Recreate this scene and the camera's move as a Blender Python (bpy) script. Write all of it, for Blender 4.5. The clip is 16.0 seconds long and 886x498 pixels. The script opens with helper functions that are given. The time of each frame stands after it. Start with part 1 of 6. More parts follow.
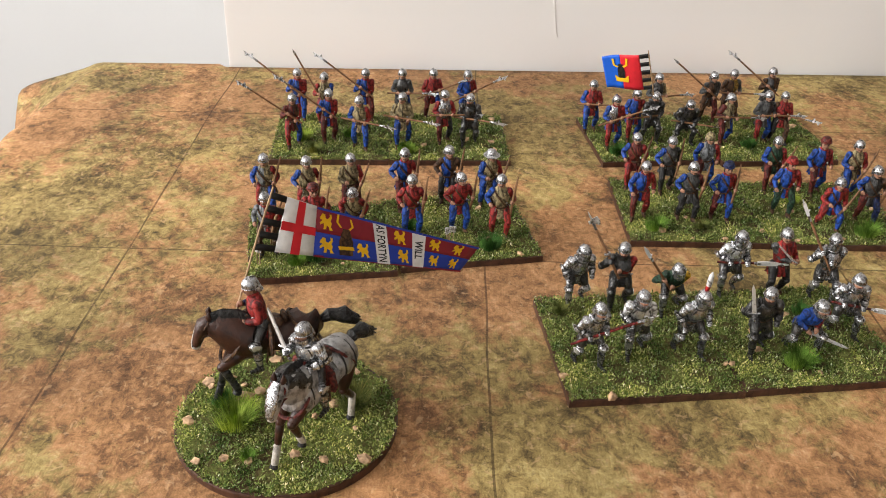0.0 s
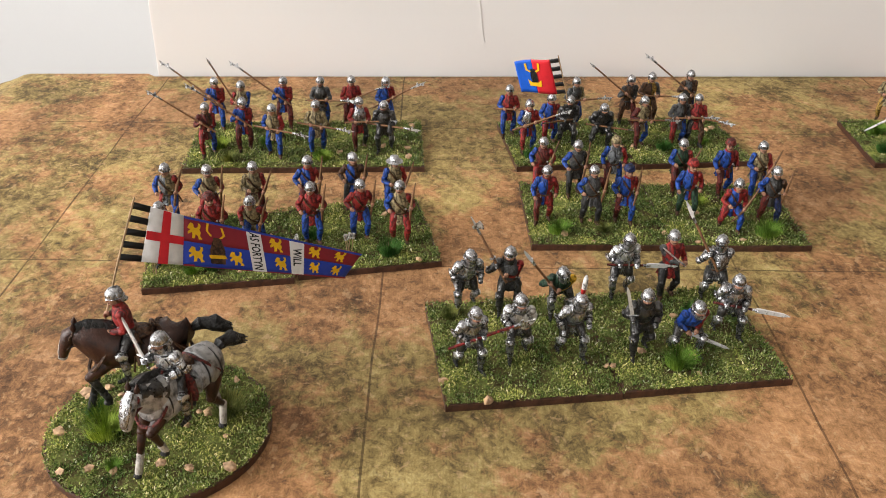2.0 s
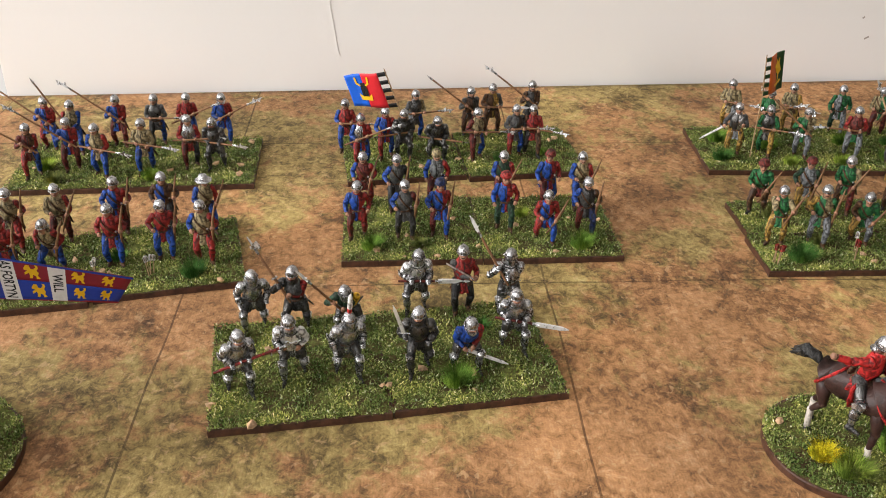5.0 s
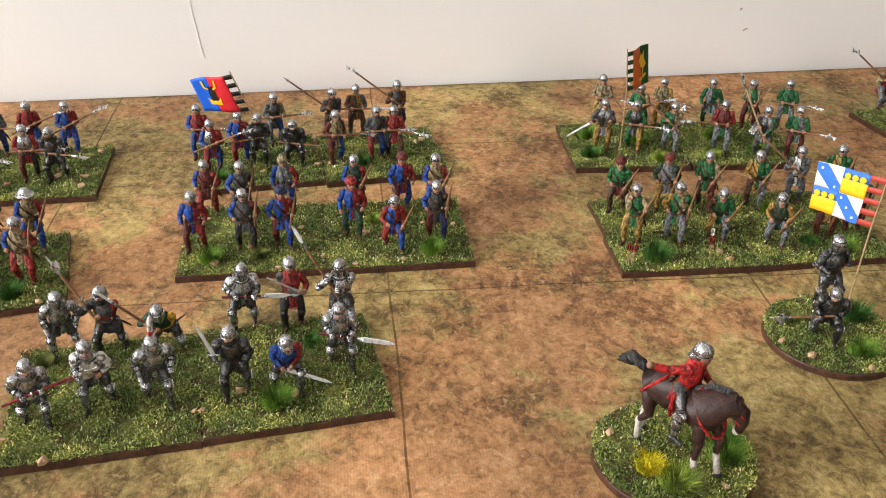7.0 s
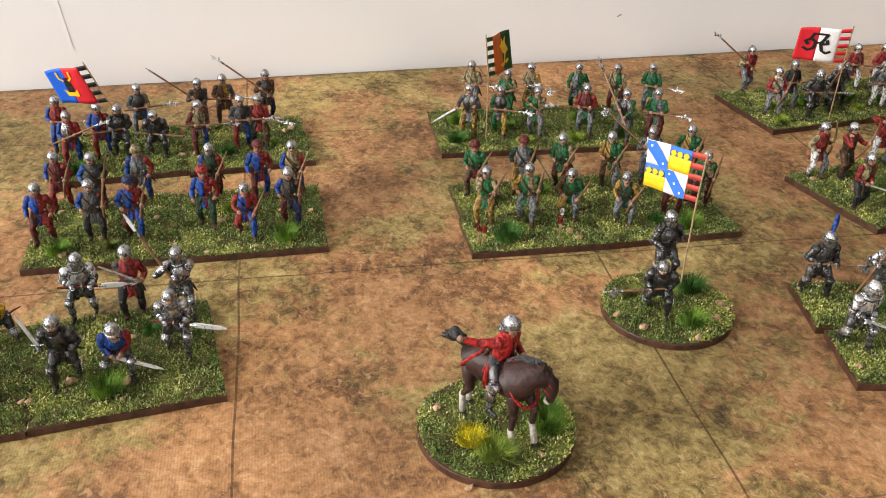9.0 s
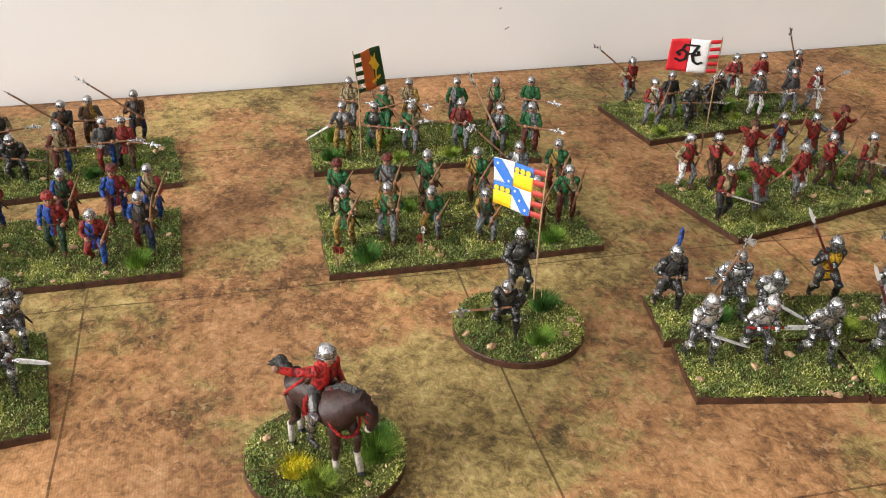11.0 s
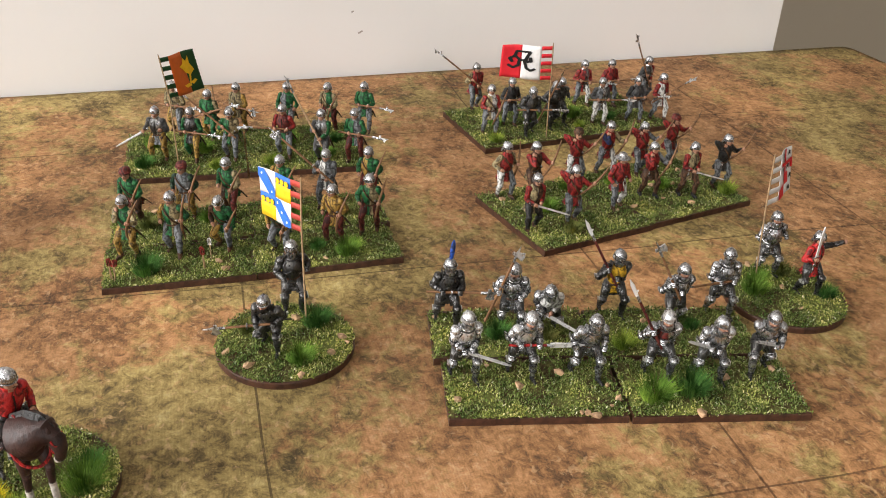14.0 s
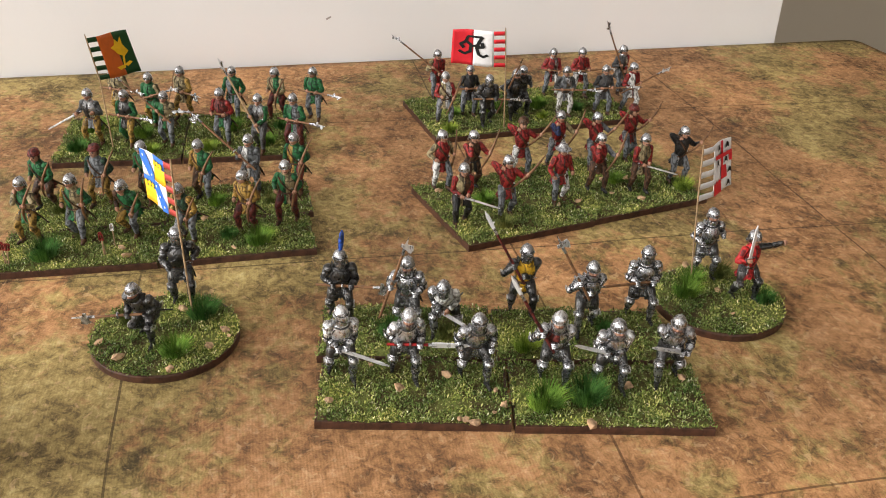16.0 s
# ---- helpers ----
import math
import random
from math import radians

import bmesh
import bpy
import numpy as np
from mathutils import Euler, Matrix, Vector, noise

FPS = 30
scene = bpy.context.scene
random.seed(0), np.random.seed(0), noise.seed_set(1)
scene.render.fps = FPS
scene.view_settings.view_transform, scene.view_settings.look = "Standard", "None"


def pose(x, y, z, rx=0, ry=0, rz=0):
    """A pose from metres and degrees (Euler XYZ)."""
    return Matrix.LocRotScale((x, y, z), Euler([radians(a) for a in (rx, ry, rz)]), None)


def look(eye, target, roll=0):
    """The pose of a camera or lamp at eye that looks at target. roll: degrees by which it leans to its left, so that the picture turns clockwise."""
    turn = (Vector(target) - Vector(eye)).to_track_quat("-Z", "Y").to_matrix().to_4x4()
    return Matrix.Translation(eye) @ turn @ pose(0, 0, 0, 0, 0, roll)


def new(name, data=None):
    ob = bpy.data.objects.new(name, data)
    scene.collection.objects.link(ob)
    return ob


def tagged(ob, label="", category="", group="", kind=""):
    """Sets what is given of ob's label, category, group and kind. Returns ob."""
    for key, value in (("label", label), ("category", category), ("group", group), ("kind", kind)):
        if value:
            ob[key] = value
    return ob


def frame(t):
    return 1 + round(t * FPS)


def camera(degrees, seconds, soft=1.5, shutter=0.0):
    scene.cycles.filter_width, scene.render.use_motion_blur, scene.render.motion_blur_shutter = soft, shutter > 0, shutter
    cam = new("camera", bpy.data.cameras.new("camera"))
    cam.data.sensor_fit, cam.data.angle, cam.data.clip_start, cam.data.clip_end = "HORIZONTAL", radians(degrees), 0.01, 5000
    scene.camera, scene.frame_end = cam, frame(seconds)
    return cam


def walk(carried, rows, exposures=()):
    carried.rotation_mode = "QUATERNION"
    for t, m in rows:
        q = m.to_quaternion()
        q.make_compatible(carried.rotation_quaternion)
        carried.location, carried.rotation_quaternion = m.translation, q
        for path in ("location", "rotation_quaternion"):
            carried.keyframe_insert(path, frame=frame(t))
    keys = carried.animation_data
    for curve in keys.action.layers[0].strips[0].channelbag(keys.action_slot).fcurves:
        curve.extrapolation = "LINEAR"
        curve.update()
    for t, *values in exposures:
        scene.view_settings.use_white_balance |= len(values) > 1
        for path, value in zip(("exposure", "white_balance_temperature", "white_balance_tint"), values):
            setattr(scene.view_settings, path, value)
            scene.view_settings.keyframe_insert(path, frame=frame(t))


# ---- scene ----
cam = camera(51.5, 16.0, soft=1.0)
PATH = [
    (0, (0.123, 0.051, 0.202), (0.216, 1.774, -0.811), 1.7),
    (0.5, (0.135, 0.052, 0.203), (0.234, 1.776, -0.806), 1.7),
    (1, (0.143, 0.05, 0.203), (0.242, 1.776, -0.803), 1.4),
    (1.5, (0.15, 0.05, 0.203), (0.252, 1.776, -0.802), 1.2),
    (2, (0.163, 0.048, 0.204), (0.271, 1.775, -0.799), 1.1),
    (2.5, (0.174, 0.047, 0.204), (0.295, 1.775, -0.796), 1.2),
    (3, (0.186, 0.044, 0.206), (0.313, 1.769, -0.798), 1.1),
    (5.3, (0.239, 0.049, 0.206), (0.427, 1.78, -0.778), 0.7),
    (5.5, (0.243, 0.049, 0.207), (0.439, 1.78, -0.776), 0.6),
    (6, (0.255, 0.052, 0.207), (0.478, 1.781, -0.775), 0.6),
    (6.5, (0.267, 0.058, 0.203), (0.52, 1.781, -0.779), 0.7),
    (7, (0.28, 0.061, 0.201), (0.565, 1.776, -0.786), 0.8),
    (7.5, (0.289, 0.056, 0.201), (0.606, 1.765, -0.79), 0.9),
    (8, (0.299, 0.056, 0.197), (0.647, 1.755, -0.798), 1.1),
    (8.5, (0.308, 0.053, 0.196), (0.685, 1.745, -0.802), 1.2),
    (9, (0.317, 0.048, 0.2), (0.723, 1.734, -0.797), 1.3),
    (9.2, (0.32, 0.048, 0.2), (0.741, 1.731, -0.796), 1.4),
    (11.3, (0.369, 0.043, 0.203), (0.884, 1.71, -0.775), 1.5),
    (11.5, (0.376, 0.042, 0.203), (0.899, 1.707, -0.775), 1.6),
    (12, (0.385, 0.041, 0.204), (0.926, 1.703, -0.768), 1.7),
    (12.5, (0.398, 0.04, 0.205), (0.96, 1.697, -0.763), 2.1),
    (13, (0.408, 0.041, 0.202), (0.987, 1.693, -0.766), 2.4),
    (13.5, (0.416, 0.039, 0.203), (1.001, 1.689, -0.765), 2.6),
    (14, (0.434, 0.037, 0.201), (1.014, 1.687, -0.769), 2.7),
    (14.5, (0.444, 0.037, 0.204), (1.006, 1.695, -0.764), 2.7),
    (15, (0.46, 0.037, 0.2), (0.99, 1.703, -0.771), 2.5),
    (15.5, (0.48, 0.038, 0.193), (0.977, 1.714, -0.779), 2.3),
    (16, (0.496, 0.038, 0.19), (0.959, 1.721, -0.786), 2.1),
]
walk(cam, [(t, look(eye, target, roll)) for t, eye, target, roll in PATH],
     [(0, -0.10), (3, -0.06), (5.5, 0.06), (7, 0.14), (9, 0.15), (12, 0.19), (16, 0.22)])
from mathutils import geometry

# ---- light: a window in the wall at one side of the table, an added rear fill lamp, and daylight bounced about the room ----
world = bpy.data.worlds.new("sky")
scene.world = world
world.use_nodes = True
wn = world.node_tree.nodes
sky = wn.new("ShaderNodeTexSky")
sky.sky_type, sky.sun_disc = "NISHITA", False
sky.sun_elevation, sky.sun_rotation = radians(40), radians(200)
world.node_tree.links.new(sky.outputs[0], wn["Background"].inputs[0])
wn["Background"].inputs[1].default_value = 0.1


def window_light(name, place, target, w, h, watts, colour):
    lamp = bpy.data.lights.new(name, "AREA")
    lamp.shape, lamp.size, lamp.size_y, lamp.energy, lamp.color = "RECTANGLE", w, h, watts, colour
    ob = new(name, lamp)
    ob.matrix_world = look(place, target)
    return ob


window_light("window_daylight", (-1.57, 0.0, 0.75), (0.0, 0.0, 0.60), 1.5, 1.1, 87.0, (1.0, 0.975, 0.955))
# assumed source behind the camera, added to fill the near side
window_light("rear_fill_light", (0.6, -2.56, 0.85), (0.6, 0.4, 0.5), 1.5, 1.1, 20.0, (1.0, 0.965, 0.93))


# ---- materials ----
def material(name, rough=0.6, metal=0.0, spec=0.5):
    m = bpy.data.materials.new(name)
    m.use_nodes = True
    b = m.node_tree.nodes["Principled BSDF"]
    b.inputs["Roughness"].default_value = rough
    b.inputs["Metallic"].default_value = metal
    b.inputs["Specular IOR Level"].default_value = spec
    return m, m.node_tree.nodes, m.node_tree.links, b


def ramp(nodes, stops):
    r = nodes.new("ShaderNodeValToRGB")
    e = r.color_ramp.elements
    while len(e) < len(stops):
        e.new(0.5)
    for k, (p, c) in enumerate(stops):
        e[k].position, e[k].color = p, (*c, 1)
    return r


def noise_node(nodes, links, vec, scale, detail=4, rough=0.6):
    n = nodes.new("ShaderNodeTexNoise")
    n.inputs["Scale"].default_value, n.inputs["Detail"].default_value, n.inputs["Roughness"].default_value = scale, detail, rough
    if vec is not None:
        links.new(vec, n.inputs["Vector"])
    return n


def mixed(nodes, links, mode, fac, a, b):
    m = nodes.new("ShaderNodeMix")
    m.data_type, m.blend_type = "RGBA", mode
    for sock, val in ((m.inputs[0], fac), (m.inputs[6], a), (m.inputs[7], b)):
        if isinstance(val, (int, float)):
            sock.default_value = val
        elif isinstance(val, tuple):
            sock.default_value = (*val, 1)
        else:
            links.new(val, sock)
    return m.outputs[2]


def sums(nodes, links, op, a, b=0.0, c=0.0):
    m = nodes.new("ShaderNodeMath")
    m.operation = op
    for sock, val in zip(m.inputs, (a, b, c)):
        if isinstance(val, (int, float)):
            sock.default_value = val
        else:
            links.new(val, sock)
    return m.outputs[0]


def bumped(nodes, links, b, height, strength, distance):
    u = nodes.new("ShaderNodeBump")
    u.inputs["Strength"].default_value, u.inputs["Distance"].default_value = strength, distance
    links.new(height, u.inputs["Height"])
    links.new(u.outputs[0], b.inputs["Normal"])


def coords(nodes, links, turn=(0, 0, 0), scale=(1, 1, 1), shift=(0, 0, 0)):
    tc = nodes.new("ShaderNodeTexCoord")
    mp = nodes.new("ShaderNodeMapping")
    mp.inputs["Rotation"].default_value, mp.inputs["Scale"].default_value, mp.inputs["Location"].default_value = turn, scale, shift
    links.new(tc.outputs["Object"], mp.inputs[0])
    return mp.outputs[0]


def paint(name, colour, rough=0.55, metal=0.0, vary=0.25, fine=900.0, bump=0.25, low=None, fold=None, period=1.5):
    """Brushed hobby paint: a coat that is thin in places, with a dark wash of its own shape."""
    m, n, l, b = material(name, rough, metal, 0.35)
    v = coords(n, l)
    big, small = noise_node(n, l, v, 330, 3, 0.6), noise_node(n, l, coords(n, l, scale=(1, 1, 0.45)), fine, 4, 0.7)
    dark = low or tuple(c * (1 - 1.7 * vary) if vary < 0.42 else c * 0.1 for c in colour)
    light = tuple(min(1, c * (1.5 if metal > 0.6 else 1 + vary)) for c in colour)
    edge = 0.12 if metal > 0.6 else 0.12 if vary > 0.2 else 0.2
    mid = 0.497 if metal > 0.6 else 0.505
    r = ramp(n, [(mid - edge, dark), (mid, colour), (mid + edge * 1.2, light)])
    l.new(sums(n, l, "MULTIPLY_ADD", big.outputs[0], 0.5, sums(n, l, "MULTIPLY", small.outputs[0], 0.5)), r.inputs[0])
    tone = r.outputs[0]
    height = small.outputs[0]
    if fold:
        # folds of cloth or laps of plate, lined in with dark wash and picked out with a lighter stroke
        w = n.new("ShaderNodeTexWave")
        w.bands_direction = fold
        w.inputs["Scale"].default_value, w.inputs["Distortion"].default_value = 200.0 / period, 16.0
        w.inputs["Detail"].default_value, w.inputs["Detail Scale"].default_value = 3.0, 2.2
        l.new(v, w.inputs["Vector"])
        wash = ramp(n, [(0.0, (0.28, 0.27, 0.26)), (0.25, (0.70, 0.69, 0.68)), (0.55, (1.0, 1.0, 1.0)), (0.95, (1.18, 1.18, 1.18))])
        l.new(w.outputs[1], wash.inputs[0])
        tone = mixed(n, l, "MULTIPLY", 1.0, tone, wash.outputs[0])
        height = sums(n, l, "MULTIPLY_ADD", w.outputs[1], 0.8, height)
    l.new(tone, b.inputs["Base Color"])
    rr = sums(n, l, "MULTIPLY_ADD", small.outputs[0], 0.3, rough - 0.15)
    l.new(rr, b.inputs["Roughness"])
    bumped(n, l, b, height, min(1.0, bump * 1.6), 0.0008)
    return m


PAINT = {
    "steel": paint("steel_paint", (0.36, 0.36, 0.367), 0.27, 0.92, 0.40, 900, 0.35, (0.13, 0.13, 0.13)),
    "bright": paint("bright_steel_paint", (0.55, 0.55, 0.555), 0.28, 0.85, 0.30, 700, 0.4, (0.12, 0.12, 0.12)),
    "dull": paint("dull_and_shaded_steel_paint", (0.085, 0.083, 0.081), 0.30, 0.9, 0.40, 900, 0.35, (0.035, 0.034, 0.033)),
    "mail": paint("mail_paint", (0.096, 0.096, 0.096), 0.45, 0.7, 0.42, 2200, 0.9, (0.01, 0.01, 0.01)),
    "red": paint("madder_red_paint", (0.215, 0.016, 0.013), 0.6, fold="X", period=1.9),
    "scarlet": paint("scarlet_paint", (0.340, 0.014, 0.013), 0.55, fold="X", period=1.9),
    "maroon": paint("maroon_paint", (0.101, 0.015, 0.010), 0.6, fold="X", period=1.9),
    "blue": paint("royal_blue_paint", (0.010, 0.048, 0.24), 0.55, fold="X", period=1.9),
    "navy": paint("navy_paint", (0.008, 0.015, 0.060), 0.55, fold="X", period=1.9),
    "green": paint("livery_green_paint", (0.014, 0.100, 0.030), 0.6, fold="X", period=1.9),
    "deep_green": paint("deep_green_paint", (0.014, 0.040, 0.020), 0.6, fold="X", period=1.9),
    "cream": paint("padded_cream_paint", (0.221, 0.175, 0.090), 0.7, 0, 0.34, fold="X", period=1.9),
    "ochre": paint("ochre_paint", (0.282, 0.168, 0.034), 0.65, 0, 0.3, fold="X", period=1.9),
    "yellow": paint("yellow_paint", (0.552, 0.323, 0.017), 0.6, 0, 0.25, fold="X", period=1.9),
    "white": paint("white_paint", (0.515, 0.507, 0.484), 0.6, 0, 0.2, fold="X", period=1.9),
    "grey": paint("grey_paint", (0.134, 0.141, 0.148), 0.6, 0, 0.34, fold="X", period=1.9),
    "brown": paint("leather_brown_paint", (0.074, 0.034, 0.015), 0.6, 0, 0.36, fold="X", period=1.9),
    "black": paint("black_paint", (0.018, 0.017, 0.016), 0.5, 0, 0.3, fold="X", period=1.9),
    "skin": paint("flesh_paint", (0.332, 0.173, 0.109), 0.6, 0, 0.24),
    "wood": paint("shaft_wood_paint", (0.185, 0.09, 0.04), 0.6, 0, 0.3),
    "old_wood": paint("old_wood_paint", (0.158, 0.079, 0.034), 0.6, 0, 0.34),
    "pale_wood": paint("pale_wood_paint", (0.33, 0.22, 0.12), 0.6, 0, 0.3),
    "bay": paint("bay_coat_paint", (0.034, 0.011, 0.005), 0.45, 0, 0.36, 500),
    "chestnut": paint("dark_chestnut_coat_paint", (0.034, 0.015, 0.012), 0.5, 0, 0.34, 500),
    "hoof": paint("pale_sock_paint", (0.42, 0.38, 0.33), 0.6, 0, 0.3),
    "pale_bard": paint("pale_barding_paint", (0.36, 0.355, 0.35), 0.4, 0.5, 0.34, 300, 0.5, (0.07, 0.068, 0.066)),
    "blade": paint("polished_blade_paint", (0.74, 0.74, 0.75), 0.30, 0.5, 0.12, 500, 0.1, (0.58, 0.58, 0.58)),
    "gold": paint("gilt_paint", (0.50, 0.30, 0.06), 0.4, 0.5, 0.3),
}


def game_mat_material():
    m, n, l, b = material("printed_cloth_game_mat", 0.82, 0.0, 0.25)
    v = coords(n, l, (0, 0, radians(3.4)), (1.0, 0.85, 1.0))

    def cloudy(scale, detail, rough, bend=0.0, shift=(0, 0, 0)):
        q = noise_node(n, l, coords(n, l, (0, 0, radians(3.4)), (1.0, 0.85, 1.0), shift), scale, detail, rough)
        q.inputs["Distortion"].default_value = bend
        return q.outputs[0]

    mid, blot = cloudy(42.0, 7, 0.70, 0.5), cloudy(210.0, 8, 0.80, 0.7)
    tone = sums(n, l, "MULTIPLY_ADD", mid, 0.42, sums(n, l, "MULTIPLY", blot, 0.58))
    earth = ramp(n, [(0.385, (0.100, 0.056, 0.030)), (0.45, (0.235, 0.122, 0.054)), (0.50, (0.36, 0.190, 0.084)), (0.56, (0.47, 0.255, 0.120)), (0.64, (0.60, 0.38, 0.21))])
    l.new(tone, earth.inputs[0])
    ochre = ramp(n, [(0.385, (0.062, 0.046, 0.020)), (0.45, (0.165, 0.118, 0.044)), (0.50, (0.29, 0.212, 0.080)), (0.56, (0.41, 0.315, 0.122)), (0.64, (0.56, 0.46, 0.22))])
    l.new(tone, ochre.inputs[0])
    # red earth gives way to dry grass in ragged patches
    where = ramp(n, [(0.475, (0, 0, 0)), (0.535, (1, 1, 1))])
    l.new(sums(n, l, "MULTIPLY_ADD", cloudy(10.0, 3, 0.55, 0.3, (2.2, 0.4, 0)), 0.62, sums(n, l, "MULTIPLY", cloudy(90.0, 6, 0.72, 0.4), 0.38)), where.inputs[0])
    col = mixed(n, l, "MIX", where.outputs[0], earth.outputs[0], ochre.outputs[0])
    # dark leaf mould
    mould = ramp(n, [(0.53, (0, 0, 0)), (0.585, (1, 1, 1))])
    l.new(sums(n, l, "MULTIPLY_ADD", cloudy(19.0, 4, 0.6, 0.4, (3.7, 1.2, 0)), 0.48, sums(n, l, "MULTIPLY", cloudy(230.0, 7, 0.80, 0.6, (1.1, 0.3, 0)), 0.52)), mould.inputs[0])
    col = mixed(n, l, "MULTIPLY", sums(n, l, "MULTIPLY", mould.outputs[0], 0.85), col, (0.44, 0.41, 0.40))
    # pink and straw-coloured flakes
    flake = ramp(n, [(0.60, (0, 0, 0)), (0.66, (1, 1, 1))])
    l.new(cloudy(260.0, 3, 0.6, 0.8, (0.7, 5.1, 0)), flake.inputs[0])
    col = mixed(n, l, "MIX", sums(n, l, "MULTIPLY", flake.outputs[0], 0.45), col, (0.60, 0.40, 0.22))
    # broad lighter and darker clouds of the print
    cloud = ramp(n, [(0.40, (0.60, 0.585, 0.57)), (0.50, (0.88, 0.86, 0.84)), (0.60, (1.14, 1.10, 1.05))])
    l.new(sums(n, l, "MULTIPLY_ADD", cloudy(9.0, 3, 0.55, 0.0, (1.3, 7.1, 0)), 0.6, sums(n, l, "MULTIPLY", cloudy(480.0, 5, 0.75), 0.4)), cloud.inputs[0])
    col = mixed(n, l, "MULTIPLY", 1.0, col, cloud.outputs[0])
    # printed six-inch squares, a little uneven
    g = coords(n, l, (0, 0, radians(3.2)))
    sep = n.new("ShaderNodeSeparateXYZ")
    wob = noise_node(n, l, g, 7.0, 2)
    wv = n.new("ShaderNodeVectorMath")
    wv.operation = "MULTIPLY_ADD"
    l.new(wob.outputs[1], wv.inputs[0])
    wv.inputs[1].default_value = (0.006, 0.006, 0.0)
    l.new(g, wv.inputs[2])
    l.new(wv.outputs[0], sep.inputs[0])
    lines = None
    for axis, offset in ((0, LINE_U), (1, LINE_V)):
        w = sums(n, l, "ADD", sep.outputs[axis], -offset - 0.003 + 0.1524 * 20.5)
        w = sums(n, l, "MODULO", w, 0.1524)
        w = sums(n, l, "ABSOLUTE", sums(n, l, "SUBTRACT", w, 0.0762))
        w = sums(n, l, "LESS_THAN", w, 0.00042)
        lines = w if lines is None else sums(n, l, "MAXIMUM", lines, w)
    worn = ramp(n, [(0.30, (0.35, 0.35, 0.35)), (0.55, (1, 1, 1))])
    l.new(mid, worn.inputs[0])
    col = mixed(n, l, "MULTIPLY", sums(n, l, "MULTIPLY", sums(n, l, "MULTIPLY", lines, worn.outputs[0]), 0.8), col, (0.22, 0.19, 0.17))
    # woven cloth
    weave = []
    for axis in "XY":
        w = n.new("ShaderNodeTexWave")
        w.bands_direction = axis
        w.inputs["Scale"].default_value, w.inputs["Distortion"].default_value = 320.0, 0.6
        l.new(g, w.inputs["Vector"])
        weave.append(w.outputs[1])
    cloth = sums(n, l, "MULTIPLY_ADD", weave[1], 0.4, weave[0])
    cr = ramp(n, [(0.1, (0.66, 0.66, 0.66)), (0.75, (1.06, 1.06, 1.06))])
    l.new(sums(n, l, "MULTIPLY", cloth, 0.7), cr.inputs[0])
    col = mixed(n, l, "MULTIPLY", 0.17, col, cr.outputs[0])
    l.new(col, b.inputs["Base Color"])
    bumped(n, l, b, cloth, 0.12, 0.0003)
    return m


# offsets of the printed squares in the mat's own directions
LINE_U = 0.311 * math.cos(radians(3.2)) - 0.378 * math.sin(radians(3.2))
LINE_V = 0.311 * math.sin(radians(3.2)) + 0.378 * math.cos(radians(3.2))


def plaster(name, colour, stain):
    m, n, l, b = material(name, 0.75, 0, 0.3)
    v = coords(n, l)
    a, f = noise_node(n, l, v, 2.2, 3), noise_node(n, l, v, 160.0, 4)
    r = ramp(n, [(0.3, tuple(c * (1 - stain) for c in colour)), (0.65, colour)])
    l.new(a.outputs[0], r.inputs[0])
    l.new(r.outputs[0], b.inputs["Base Color"])
    bumped(n, l, b, f.outputs[0], 0.12, 0.001)
    return m


def plain_wood(name, colour, rough=0.5):
    m, n, l, b = material(name, rough)
    v = coords(n, l, scale=(1, 12, 12))
    r = ramp(n, [(0.3, tuple(c * 0.6 for c in colour)), (0.7, colour)])
    l.new(noise_node(n, l, v, 14, 5).outputs[0], r.inputs[0])
    l.new(r.outputs[0], b.inputs["Base Color"])
    return m


def flock_material(name, stops, rough=0.85):
    m, n, l, b = material(name, rough, 0, 0.15)
    g = n.new("ShaderNodeNewGeometry")
    r = ramp(n, stops)
    l.new(g.outputs["Random Per Island"], r.inputs[0])
    v = coords(n, l)
    patch = ramp(n, [(0.36, (0.38, 0.48, 0.36)), (0.50, (0.85, 0.88, 0.76)), (0.64, (1.45, 1.32, 1.05))])
    l.new(noise_node(n, l, v, 70, 3).outputs[0], patch.inputs[0])
    l.new(mixed(n, l, "MULTIPLY", 1.0, r.outputs[0], patch.outputs[0]), b.inputs["Base Color"])
    return m


def turf_material():
    m, n, l, b = material("earth_and_turf", 0.92, 0, 0.15)
    v = coords(n, l)
    grain = noise_node(n, l, v, 650, 5, 0.7)
    patch = noise_node(n, l, v, 75, 4, 0.6)
    r = ramp(n, [(0.40, (0.052, 0.034, 0.016)), (0.47, (0.085, 0.072, 0.026)), (0.54, (0.115, 0.130, 0.034)), (0.62, (0.165, 0.180, 0.052))])
    l.new(sums(n, l, "MULTIPLY_ADD", grain.outputs[0], 0.4, sums(n, l, "MULTIPLY", patch.outputs[0], 0.6)), r.inputs[0])
    l.new(r.outputs[0], b.inputs["Base Color"])
    bumped(n, l, b, grain.outputs[0], 0.8, 0.0006)
    return m


